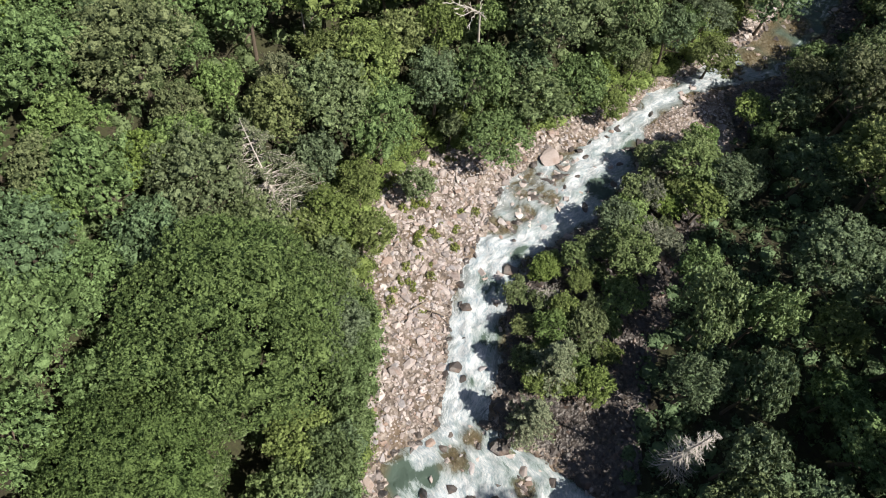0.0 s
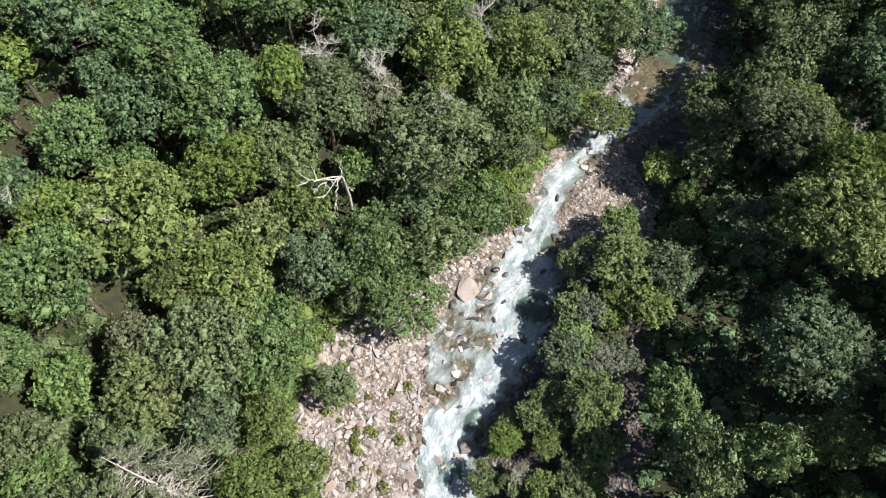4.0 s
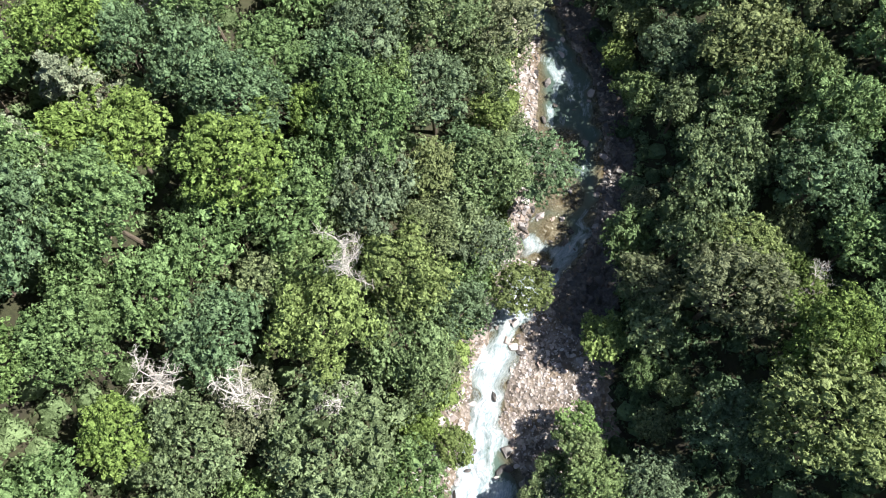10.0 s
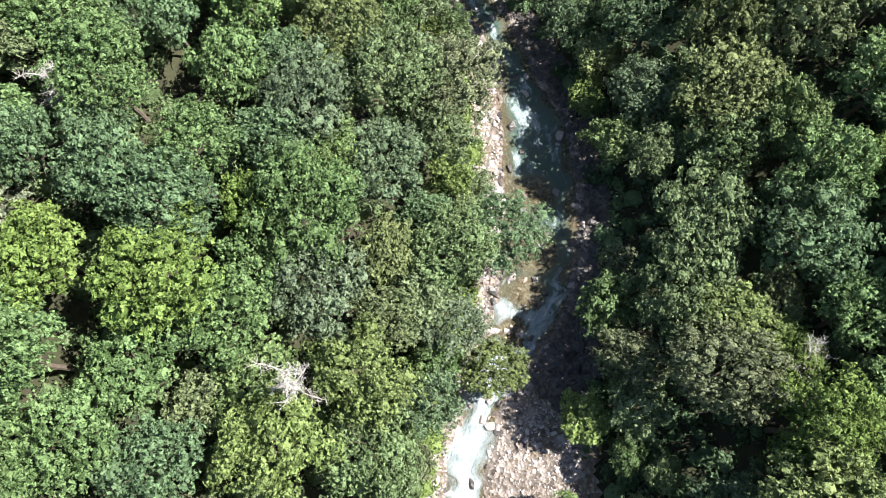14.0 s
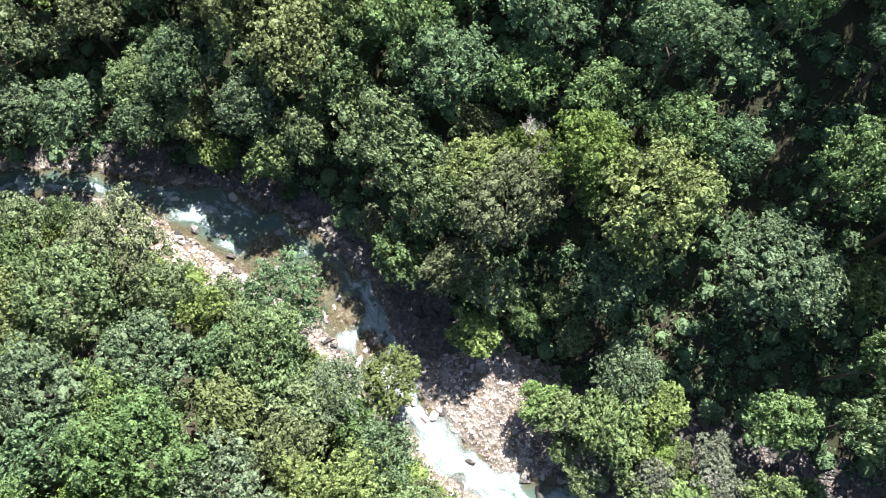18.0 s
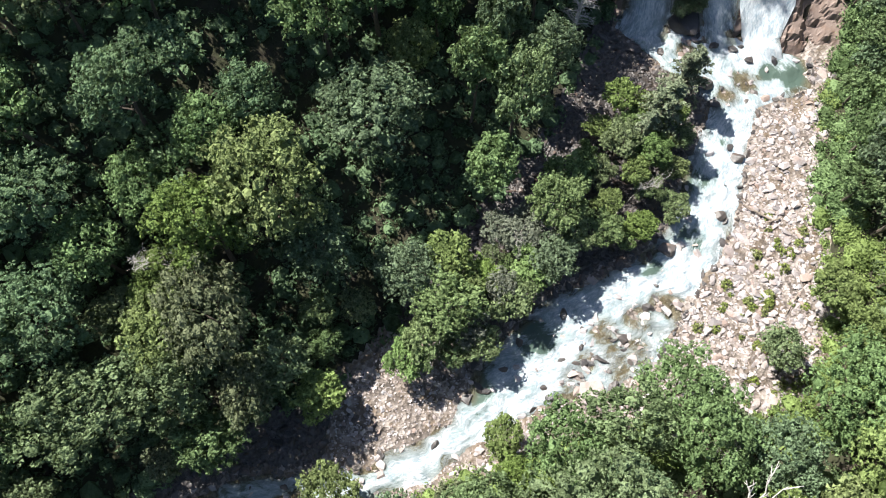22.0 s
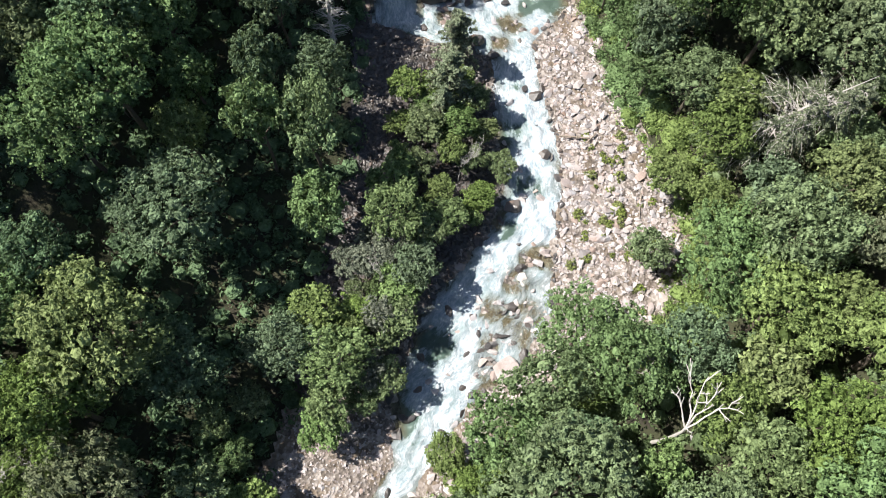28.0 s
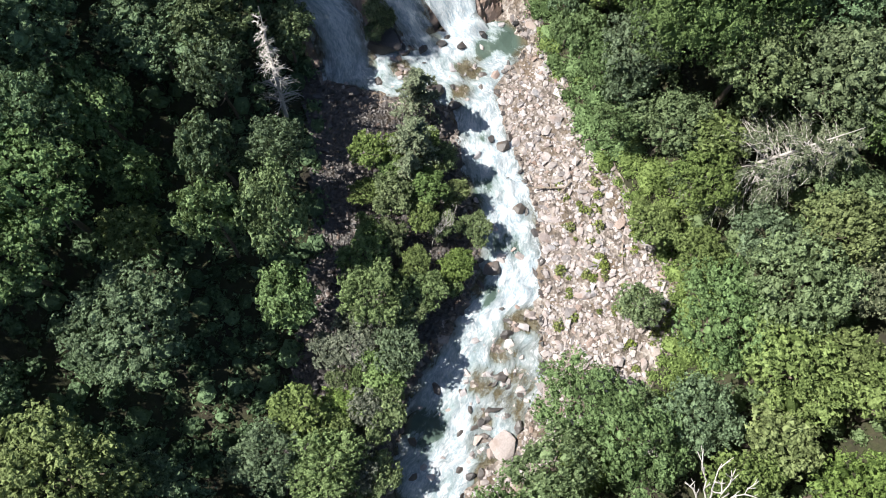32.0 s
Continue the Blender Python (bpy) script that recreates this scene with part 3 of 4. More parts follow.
MID_MORE = [(-22.3, 40, 5.2), (-0.1, 50.3, 2.3), (-5.2, 55.1, 5.2), (10.2, 57.1, 4.2), (15, 61.6, 3.9), (-7.2, 84.8, 5.4), (-3.3, 78.4, 4.9), (17.3, 71.4, 5.4), (21.1, 65, 3.5), (7.8, 62.3, 3.9), (-20.7, 63.2, 4.3), (-38.3, 47.7, 4.9), (-32.2, 21.2, 4.7), (-31.9, 13.6, 4.6), (42.9, 15.2, 3.7)]
BRIGHT = [(18.9, 112, 3.5), (33.2, 97.3, 3), (17.7, 101.4, 3.8), (24.3, 95.4, 4.6), (40.5, 87.8, 2.9), (51.2, 91.1, 2.6), (42, 73.7, 3.2), (31.5, 80.4, 4.4), (23.2, 80, 4.3), (71.2, 90.6, 2.3), (84.4, 85.6, 5.4), (74.4, 92.7, 2.6), (77.5, 79.7, 4.9), (82.1, 63.9, 3.1), (61.3, 61.9, 3.9), (62.8, 57.3, 3.3)]
BRIGHT_MORE = [(-6.4, 61.4, 4.8), (-4.9, 72.5, 4.9), (45.9, 64.4, 2.5), (58.6, 52.2, 4.8), (43.8, 27.7, 3.3), (54.1, 46.1, 5.4), (35.5, 47.6, 2.9), (15, 38.9, 1.6), (19.6, 37.2, 1.8), (-15.7, 52.1, 4), (-5.4, 42.9, 2.6), (-12.2, 62.5, 3.3), (2.3, 68.4, 3.6), (-2.9, 94, 4.6), (4.4, 81.1, 3.4), (26.5, 64.9, 2.2), (-12.7, 68.1, 4.9), (-7.6, 48.4, 3), (-11.2, 16.9, 3.1)]
BLUE = [(26.8, 105.4, 3.9), (43.6, 102.7, 4.7), (38.1, 101.4, 3.6), (46, 94.7, 4.2), (28.1, 100.2, 4.3), (34.1, 88, 4.4), (52.2, 83.3, 4.4), (40.9, 79.4, 3.2), (35.2, 75, 3.6), (14.8, 83.9, 3.8), (73.2, 85.8, 3.7), (71.4, 63.1, 4.5), (36.3, 8.1, 4.8), (46.1, 35.8, 5.4), (46.4, 7.7, 5.4), (48.2, 15.8, 4), (24.6, 45.4, 2.7), (-9.5, 27, 4.2), (-10.9, 79.6, 3.9), (-34.6, 29.1, 4.3), (-24.6, 32.2, 3.9)]
GREY = [(58.6, 98.3, 4.7), (20.7, 86.5, 2.9), (87.7, 79.2, 5.1), (93.6, 75.5, 4), (52.6, 65.8, 3.3), (55.8, 60.1, 5), (12.7, 77.9, 3.4), (-30.6, 52.6, 5.4)]
PALE = [(31.3, 42.6, 2.0), (28.2, 42.8, 2.4), (29.4, 49.4, 2.3), (32.2, 54.4, 2.3), (24.0, 42.6, 1.6)]
FRESH = [(24.1, 35.2, 2.5), (19.3, 30.4, 2.5), (25.2, 39.8, 3.5), (28.2, 50.2, 2.7), (35.1, 52.8, 3.4), (11.9, 35.9, 1.7), (38.2, 58.8, 2.4)]
for kind, places in (("l", FRESH), ("p", PALE), ("f", FINE), ("m", MID), ("m", MID_MORE), ("y", BRIGHT), ("y", BRIGHT_MORE), ("b", BLUE), ("g", GREY)):
    for x, y, r in places:
        plant(x, y, r, kind, rng)


for x, y, r, kind in ((31.6, 30.4, 3.7, "m"), (28.8, 22.8, 3.0, "b"), (30.5, 9.0, 4.0, "m"), (31.6, 14.4, 2.8, "b"), (34.2, 21.6, 2.8, "b"), (36.6, 29.4, 2.8, "m")):  # lone crowns over the dark side channel; last three added to shade it
    plant(x, y, r, kind, rng, tall=1.2 if r > 2.9 else 1.6)

# The island's thicket and the rest of the wood.
for x, y, r, kind in ((12.5, 31.5, 1.7, "y"), (15.5, 30.5, 2.2, "l"), (17, 33, 2.0, "y"), (14.8, 34.5, 1.6, "l"), (15.5, 39.2, 1.7, "y"), (19.5, 40.5, 2.2, "l"), (22.5, 42, 2.3, "l"), (27.5, 40.2, 1.8, "p"),
                      (26.5, 46.5, 2.4, "l"), (31.5, 48.5, 2.2, "y"), (33.5, 50.5, 2.2, "y"), (30.5, 56, 2.1, "l"), (36.5, 56.5, 2.4, "l"), (33.5, 57.0, 1.9, "m"), (20.5, 33.5, 1.9, "l")):
    plant(x, y, r, kind, rng)
ISLE_EAST = [(18, 20), (22, 27), (25, 32), (28.5, 39), (33, 46), (36, 52), (38.5, 59)]
g = np.random.default_rng(16)
for x, y, r in zip(g.uniform(10, 39, 2600).tolist(), g.uniform(24, 59, 2600).tolist(), g.uniform(1.3, 2.3, 2600).tolist()):
    if float(side_of(E_EDGE, x, y)) > -1.5 or float(side_of(ISLE_EAST, x, y)) < 0.3:
        continue
    if all(math.hypot(x - a, y - b) > 0.66 * (r + c) for a, b, c in SPOTS):
        plant(x, y, r, rng.choices("lymp", (4, 3, 2, 1.6))[0], rng)
for x, y, r, kind in ((-9.0, 3.5, 3.6, "m"), (-8.6, 9.4, 3.2, "b"), (-8.2, 14.6, 3.0, "m"), (-6.8, 18.6, 2.0, "m"), (-6.4, 31.6, 2.4, "m"), (-11.6, 6.4, 3.4, "m"),
                      (-7.9, 12.2, 2.7, "m"), (-7.6, 16.4, 2.6, "b"), (-7.0, 21.4, 2.8, "m"), (-7.2, 25.4, 3.0, "m"), (-7.4, 29.2, 2.7, "b")):  # along the upper bar
    plant(x, y, r, kind, rng)
HULL = [(-72, 82), (-56, 24), (-46, 2), (-20, -12), (34, -26), (62, -22), (90, -6), (110, 18), (120, 74), (104, 126), (80, 146), (14, 158), (-18, 146), (-56, 118)]


def seen_from_above(x, y, spare=6.0):
    return all((bx - ax) * (y - ay) - (by - ay) * (x - ax) > -spare * math.hypot(bx - ax, by - ay) for (ax, ay), (bx, by) in zip(HULL, HULL[1:] + HULL[:1]))


BARE = [(-44.5, 43.0, 3.6), (-38.7, 49.1, 2.4), (-18.7, 83.7, 2.6)]  # open earth on the slope
KEPT = [(-16.0, 42.8, 5.2), (5.6, 66.6, 2.3), (9.5, 81.8, 2.2), (14.5, 77.4, 2.6), (19.4, 74.0, 1.6), (27.1, 81.8, 1.8), (64.2, 55.4, 1.4), (-15, 67.3, 2), (26.6, 15.6, 3.4)]  # room of the dead trees
GAPS = [(38.2, 36.3, 3.2), (36.5, 18.0, 3.4), (39.0, 42.0, 2.4), (45.5, 44.0, 2.4), (33.5, 24.5, 2.6), (35.0, 31.0, 2.0), (36.3, 21.5, 2.8), (46.3, 45.5, 3.0), (43.6, 49.0, 2.6), (42.4, 31.8, 3.0), (62.0, 33.0, 3.2), (73.0, 59.6, 3.0), (64.8, 76.6, 3.0), (60.2, 57.2, 2.8), (66.0, 47.2, 3.0), (51.5, 56.6, 2.4)]  # dark gaps between the crowns
taken = np.array(SPOTS + BARE + KEPT + GAPS)
g = np.random.default_rng(6)
xs, ys, rs = g.uniform(-85, 125, 16000), g.uniform(-32, 160, 16000), g.uniform(2.6, 5.2, 16000)
ws, es = side_of(W_BANK, xs, ys), -side_of(E_BANK, xs, ys)
for x, y, r, w, e in zip(xs.tolist(), ys.tolist(), rs.tolist(), ws.tolist(), es.tolist()):
    if max(w, e) < 0.6 or not seen_from_above(x, y):
        continue
    if 0 < w < 3.6 and 31 < y < 55 and x < 2:  # the scrub strip along the bar stays open
        continue
    r = min(r, 1.5 + 0.42 * w if w > 0 else 2.2 + 0.6 * e)
    if w < 0 and 54 < y < 82 and e < (8 if y < 72 else 6):
        r = min(r, 2.0)
    close = 0.62 if w > 0 else 0.80 if y < 46 else 0.74
    if (np.hypot(taken[:, 0] - x, taken[:, 1] - y) < close * (r + taken[:, 2])).any():
        continue
    taken = np.vstack([taken, (x, y, r)])
    # south-eastern fill trees are stretched upward only to shade the wood below
    plant(x, y, r, rng.choices("mybgl", (4.4, 1.6, 2.4, 1.2, 2.4) if w > 0 else (5, 0.8, 3.5, 1.8, 0.8))[0], rng, tall=1.6 if w < 0 and x > 33 and y < 12 else 1.0)


def joined(name, items, label, category):
    """One mesh of all the given ones, each at its pose, for what stays too far to pick apart."""
    co, loops, starts, mats, smooth, slots, base, run = [], [], [], [], [], [], 0, 0
    store = {}
    for me, m in items:
        if me.name not in store:
            c, l, t, sm = np.zeros(len(me.vertices) * 3), np.zeros(len(me.loops), int), np.zeros(len(me.polygons), int), np.zeros(len(me.polygons), bool)
            me.vertices.foreach_get("co", c)
            me.loops.foreach_get("vertex_index", l)
            me.polygons.foreach_get("loop_start", t)
            me.polygons.foreach_get("use_smooth", sm)
            if me.materials[0] not in slots:
                slots.append(me.materials[0])
            store[me.name] = (c.reshape(-1, 3), l, t, sm, slots.index(me.materials[0]))
        c, l, t, sm, slot = store[me.name]
        a = np.array(m)
        co.append(c @ a[:3, :3].T + a[:3, 3])
        loops.append(l + base)
        starts.append(t + run)
        mats.append(np.full(len(t), slot))
        smooth.append(sm)
        base, run = base + len(c), run + len(l)
    me = bpy.data.meshes.new(name)
    me.vertices.add(base)
    me.vertices.foreach_set("co", np.concatenate(co).ravel())
    me.loops.add(run)
    me.loops.foreach_set("vertex_index", np.concatenate(loops))
    starts = np.concatenate(starts)
    me.polygons.add(len(starts))
    me.polygons.foreach_set("loop_start", starts)
    for mat in slots:
        me.materials.append(mat)
    me.polygons.foreach_set("material_index", np.concatenate(mats))
    me.polygons.foreach_set("use_smooth", np.concatenate(smooth))
    me.update(calc_edges=True)
    return tagged(new(name, me), label, category, kind="stuff")


joined("woodland", FAR, "unbroken green broadleaved wood on the far slopes", "woodland")

# ---- undergrowth ----
def thicket(name, centres, sizes, kind, seed, label, cards=140, leaf=0.15):
    """Low growth that nobody could count, in one mesh."""
    g = np.random.default_rng(seed)
    n = len(centres)
    own = np.repeat(np.arange(n), cards)
    d = g.normal(0, 1, (len(own), 3))
    d[:, 2] = np.abs(d[:, 2])
    d /= np.linalg.norm(d, axis=1, keepdims=True)
    pos = centres[own] + d * (sizes[own] * g.uniform(0.8, 1.2, len(own)))[:, None] * np.array([1, 1, 0.75])
    v, f = leaf_cards(pos, d + np.array([0, 0, 0.5]), leaf, g)
    iv, jf = lump()
    lumps = (iv[None] * (1 + g.uniform(-0.2, 0.2, (n, len(iv), 1))) * (sizes * 0.74)[:, None, None] * np.array([1, 1, 0.75]) + centres[:, None]).reshape(-1, 3)
    lf = (jf[None] + (np.arange(n) * len(iv))[:, None, None]).reshape(-1, 3) + len(v)
    me = mesh_of(name, np.concatenate([v, lumps]).tolist(), np.concatenate([f, lf]).tolist(), LEAF[kind])
    return tagged(new(name, me), label, "undergrowth", kind="stuff")


def scatter(seed, spacing, accept, low, high):
    g = np.random.default_rng(seed)
    xs, ys = np.meshgrid(np.arange(-75, 115, spacing), np.arange(-25, 150, spacing))
    x, y = xs.ravel() + g.uniform(-0.5, 0.5, xs.size) * spacing, ys.ravel() + g.uniform(-0.5, 0.5, xs.size) * spacing
    keep = accept(x, y, g)
    x, y = x[keep], y[keep]
    r = g.uniform(low, high, len(x))
    return np.stack([x, y, ground_z(x, y) + 0.15 * r], 1), r


def bank_growth(lo, hi, west, share):
    def accept(x, y, g):
        d = side_of(W_BANK, x, y) if west else -side_of(E_BANK, x, y)
        bare = np.zeros(len(x), bool)
        for a, b, c in BARE:
            bare |= np.hypot(x - a, y - b) < c + 0.5
        return (d > lo) & (d < hi) & (g.uniform(0, 1, len(x)) < share) & ~bare
    return accept


thicket("undergrowth", *scatter(1, 1.5, lambda x, y, g: bank_growth(-0.3, 5.0, True, 1.0)(x, y, g) & ((y > 33) | (g.uniform(0, 1, len(x)) < 0.12)), 0.7, 1.8), "y", 1, "bright yellow-green scrub and vines along the bank")
thicket("undergrowth", *scatter(4, 1.3, lambda x, y, g: bank_growth(-0.2, 3.8, True, 1.0)(x, y, g) & (y < 34) & (y > 6), 0.9, 1.7), "m", 4, "mid-green shrubs along the edge of the stone bar", 110, 0.17)
thicket("undergrowth", *scatter(2, 2.3, bank_growth(3.5, 62, True, 0.85), 0.9, 1.9), "m", 2, "green undergrowth between the trees of the slope", 60, 0.21)
thicket("undergrowth", *scatter(3, 1.9, bank_growth(0.0, 46, False, 0.88), 0.7, 1.7), "b", 3, "dark undergrowth in the shade of the wood", 44, 0.24)


# ---- conifers, dead trees ----
def conifer(height, reach, whorls, needles, seed, leaf=0.22, thin=1.0, bare=1):
    """A conifer: trunk, whorls of drooping boughs, needles on the boughs. Returns its three meshes."""
    rng, g = random.Random(seed), np.random.default_rng(seed)
    stem, boughs, pos, nrm = Tubes(), Tubes(), [], []
    stem.limb(wander(rng, (0, 0, -0.6), (0, 0, 1), height + 0.6, 8, 0.02), 0.28 if thin > 1 else 0.017 * height, 0.02, 8)
    for k in range(whorls):
        t = (k + 1) / (whorls + 1)
        z = height * (0.14 + 0.84 * t)
        for j in range(rng.randint(5, 7)):
            w = rng.uniform(0, 6.28)
            length = reach * (1 - t) ** 0.8 * rng.uniform(0.65, 1.1) + 0.25
            path = wander(rng, (0, 0, z), (math.cos(w), math.sin(w), 0.25 - 0.1 * (1 - t)), length, 5, 0.10, -0.09)
            boughs.limb(path, 0.045 * thin * (1.2 - t), 0.012, 4)
            for i in range(1, len(path)):
                a, b = np.array(path[i - 1]), np.array(path[i])
                out = b - a
                wide = np.cross(out, (0, 0, 1.0))
                wide /= np.linalg.norm(wide) + 1e-9
                for _ in range(needles if i >= bare else 0):
                    spread = rng.uniform(-1, 1) * length * 0.26 * (1.15 - i / 6)
                    pos.append(a + out * rng.random() + wide * spread + np.array([0, 0, -0.12 * abs(spread) + rng.uniform(-0.1, 0.1)]))
                    nrm.append((rng.uniform(-0.3, 0.3), rng.uniform(-0.3, 0.3), 1.0))
                if rng.random() < 0.7:
                    side = 1 if rng.random() < 0.5 else -1
                    boughs.limb([a, a + (out * 1.1 + wide * side * length * 0.18), a + (out * 1.6 + wide * side * length * 0.25 - np.array([0, 0, 0.15]))], 0.018 * thin, 0.006, 3)
    v, f = leaf_cards(np.array(pos), np.array(nrm), leaf, g, 1.5) if pos else (np.zeros((0, 3)), np.zeros((0, 3), int))
    return stem, boughs, v, f


def stand(name, label, category, x, y, m, parts, group=""):
    ob = thing(name, label, category, group, m)
    for n, me, tag in parts:
        part(n, me, ob, tag)
    return ob


def bare_wood(stem, boughs, material):
    """The trunk with its boughs."""
    n = len(stem.v)
    stem.v += boughs.v
    stem.f += [tuple(k + n for k in face) for face in boughs.f]
    return stem.mesh("trunk", material)


stem, boughs, v, f = conifer(11, 3.9, 13, 12, 4, leaf=0.17)
HEMLOCK = [("trunk", bare_wood(stem, boughs, BARK), ""), ("foliage", mesh_of("foliage", v.tolist(), f.tolist(), NEEDLE), "")]
for x, y, s in ((12.4, 20.0, 0.92), (14.8, 25.6, 1.0), (16.4, 27.6, 0.7), (16.6, 107.0, 1.2), (11, 104, 1.15), (8, 110, 1.2), (-43, 90, 1.2)):
    zz = float(max(ground_z(x, y), bed_z(x, y) if y < 60 and x > 0 else -99))
    stand("conifer", "soft grey-green hemlock with drooping boughs", "tree", x, y, pose(x, y, zz, 0, 0, x * 37) @ Matrix.Scale(s, 4), HEMLOCK, "hemlocks")

stem, boughs, v, f = conifer(19.0, 7.4, 18, 40, 9, 0.14, 1.6, 3)
lean = Matrix.Translation((-14.2, 40.4, float(ground_z(-14.2, 40.4)))) @ Vector((0, 0, 1)).rotation_difference(Vector((-4.2, 5.4, 16.0))).to_matrix().to_4x4()
stand("dying_conifer", "dying grey conifer, bare bleached boughs, thin dry needles", "tree", 0, 0, lean,
      [("trunk", bare_wood(stem, boughs, BLEACHED), "bare pale trunk and boughs"), ("foliage", mesh_of("foliage", v.tolist(), f.tolist(), DRY_NEEDLE), "thin dry needles")])

stem, boughs, v, f = conifer(19.5, 2.5, 20, 0, 12, 0.2, 1.5)
stand("dead_conifer", "tall dead conifer, bare white trunk and short branches", "tree", 0, 0, pose(26.6, 15.6, float(ground_z(26.6, 15.6)), 2, -2, 0),
      [("trunk", bare_wood(stem, boughs, BLEACHED), "bare white trunk and branches")])


def dead_tree(height, reach, limbs, twigs, seed, thick=0.2, rise=0.2, fine=2, material=BLEACHED):
    """Bare bleached trunk and forked limbs, each limb a part."""
    rng = random.Random(seed)
    stem = Tubes()
    spine = wander(rng, (0, 0, -0.5), (rng.uniform(-0.2, 0.2), rng.uniform(-0.2, 0.2), 1), height + 0.5, 8, 0.12)
    stem.limb(spine, thick, thick * 0.25, 7)
    meshes = [("trunk", stem.mesh("trunk", material), "")]
    for k in range(limbs):
        t = Tubes()
        i = rng.randint(5, 8)
        w = 6.28 * k / limbs + rng.uniform(-0.4, 0.4)
        length = reach * rng.uniform(0.6, 1.1)
        path = wander(rng, spine[i], (math.cos(w), math.sin(w), rng.uniform(rise, rise + 0.7)), length, 6, 0.28)
        t.limb(path, thick * 0.5, thick * 0.14, 5)
        for _ in range(twigs):
            j = rng.randint(1, 6)
            q = wander(rng, path[j], (rng.uniform(-1, 1), rng.uniform(-1, 1), rng.uniform(0, 0.9)), length * rng.uniform(0.2, 0.5), 4, 0.3)
            t.limb(q, thick * 0.2, thick * 0.06, 4)
            for _ in range(fine):
                t.limb(wander(rng, q[rng.randint(1, 4)], (rng.uniform(-1, 1), rng.uniform(-1, 1), rng.uniform(-0.2, 0.8)), length * rng.uniform(0.12, 0.25), 3, 0.3), thick * 0.09, thick * 0.04, 3)
        meshes.append(("limb", t.mesh("limb", material), ""))
    return meshes


def forked_snag(root, tips, seed):
    """A bleached trunk that breaks into long bent limbs, each limb with a few forks."""
    rng = random.Random(seed)
    foot = Tubes()
    foot.limb([(0, 0, -0.5), (0.1, 0.1, root * 0.5), (-0.05, -0.05, root * 0.75), (-0.12, -0.15, root * 0.9), (-0.25, -0.35, root)], 0.2, 0.11, 8)
    meshes = [("trunk", foot.mesh("trunk", BLEACHED), "")]
    for tip in tips:
        t = Tubes()
        a, way = Vector((-0.25, -0.35, root - 0.1)), Vector(tip)
        bow = Vector((rng.uniform(-0.5, 0.5), rng.uniform(-0.5, 0.5), rng.uniform(0.3, 0.9)))
        path = [a + way * k / 7 + bow * math.sin(math.pi * k / 7) + 0.16 * Vector((rng.uniform(-1, 1), rng.uniform(-1, 1), rng.uniform(-1, 1))) * (k > 0) for k in range(8)]
        t.limb(path, 0.085, 0.03, 6)
        for k in (3, 4, 5, 6):
            side = way.normalized() + Vector((rng.uniform(-0.9, 0.9), rng.uniform(-0.9, 0.9), rng.uniform(0, 0.8)))
            fork = wander(rng, path[k], side, way.length * rng.uniform(0.2, 0.36), 4, 0.25)
            t.limb(fork, 0.06, 0.026, 5)
            t.limb(wander(rng, fork[2], side + Vector((rng.uniform(-1, 1), rng.uniform(-1, 1), 0.4)), way.length * 0.12, 3, 0.2), 0.04, 0.018, 4)
        meshes.append(("limb", t.mesh("limb", BLEACHED), ""))
    return meshes


base_z = float(ground_z(7.3, 69.2))
stand("dead_tree", "dead white tree with long forked bare limbs", "tree", 0, 0, pose(7.3, 69.2, base_z),
      forked_snag(15.5 - base_z, ((-1.4, -4.7, 1.8), (-4.4, -0.8, 2.2), (-2.7, -3.5, 2.4), (0.6, -3.1, 1.8), (-3.5, -2.3, 2.5), (0.2, 1.0, 1.5)), 3), "dead trees")
BRUSH = [dead_tree(1.0 * h, 2.3, 13, 15, s, 0.125, 0.3, 3, BLEACHED) for h, s in ((11, 21), (10, 22))]
for n, (x, y, top, s) in enumerate(((9.5, 81.8, 22.8, 1.1), (14.5, 77.8, 21.7, 1.25), (19.4, 74.0, 20.0, 0.9), (27.1, 81.8, 26.2, 1.1), (64.2, 55.4, 15.2, 0.9), (-15.0, 67.3, 24.4, 1.0), (5.6, 63.0, 12.6, 0.7), (26.7, 112.2, 27.6, 0.9), (-21, 70, 25.5, 0.9))):
    z = float(ground_z(x, y))
    tall = max(top - z, 5) / (12.0 if n % 2 == 0 else 11.0)
    stand("dead_tree", "dead grey-white tree with a dense brush of bare twigs", "tree", x, y, Matrix.LocRotScale((x, y, z), Euler((0, 0, n * 1.7)), (s, s, tall)), BRUSH[n % 2], "dead trees")
SNAG = dead_tree(5.0, 1.7, 9, 10, 31, 0.06, 0.8, 3, PALEWOOD)
for n, (x, y, s) in enumerate(((17.0, 35.6, 1.1), (24.3, 43.6, 1.1), (27.8, 42.0, 1.0))):
    stand("snag", "thin grey dead sapling in the island's thicket", "tree", x, y, Matrix.LocRotScale((x, y, float(bed_z(x, y))), Euler((0.1, 0.1, n * 2.0)), (s, s, s)), SNAG, "island snags")

# ---- stones ----
def stone_mesh(seed, material, flat=0.45):
    rng = random.Random(seed)
    bm = bmesh.new()
    for _ in range(14):
        d = Vector((rng.gauss(0, 1), rng.gauss(0, 1), rng.gauss(0, 1))).normalized() * rng.uniform(0.78, 1.0)
        bm.verts.new((d.x, d.y * rng.uniform(0.7, 0.95), d.z * flat))
    out = bmesh.ops.convex_hull(bm, input=bm.verts)
    bmesh.ops.delete(bm, geom=[g for g in out["geom_interior"] if isinstance(g, bmesh.types.BMVert)], context="VERTS")
    me = bpy.data.meshes.new("stone")
    bm.to_mesh(me)
    bm.free()
    me.materials.append(material)
    return me


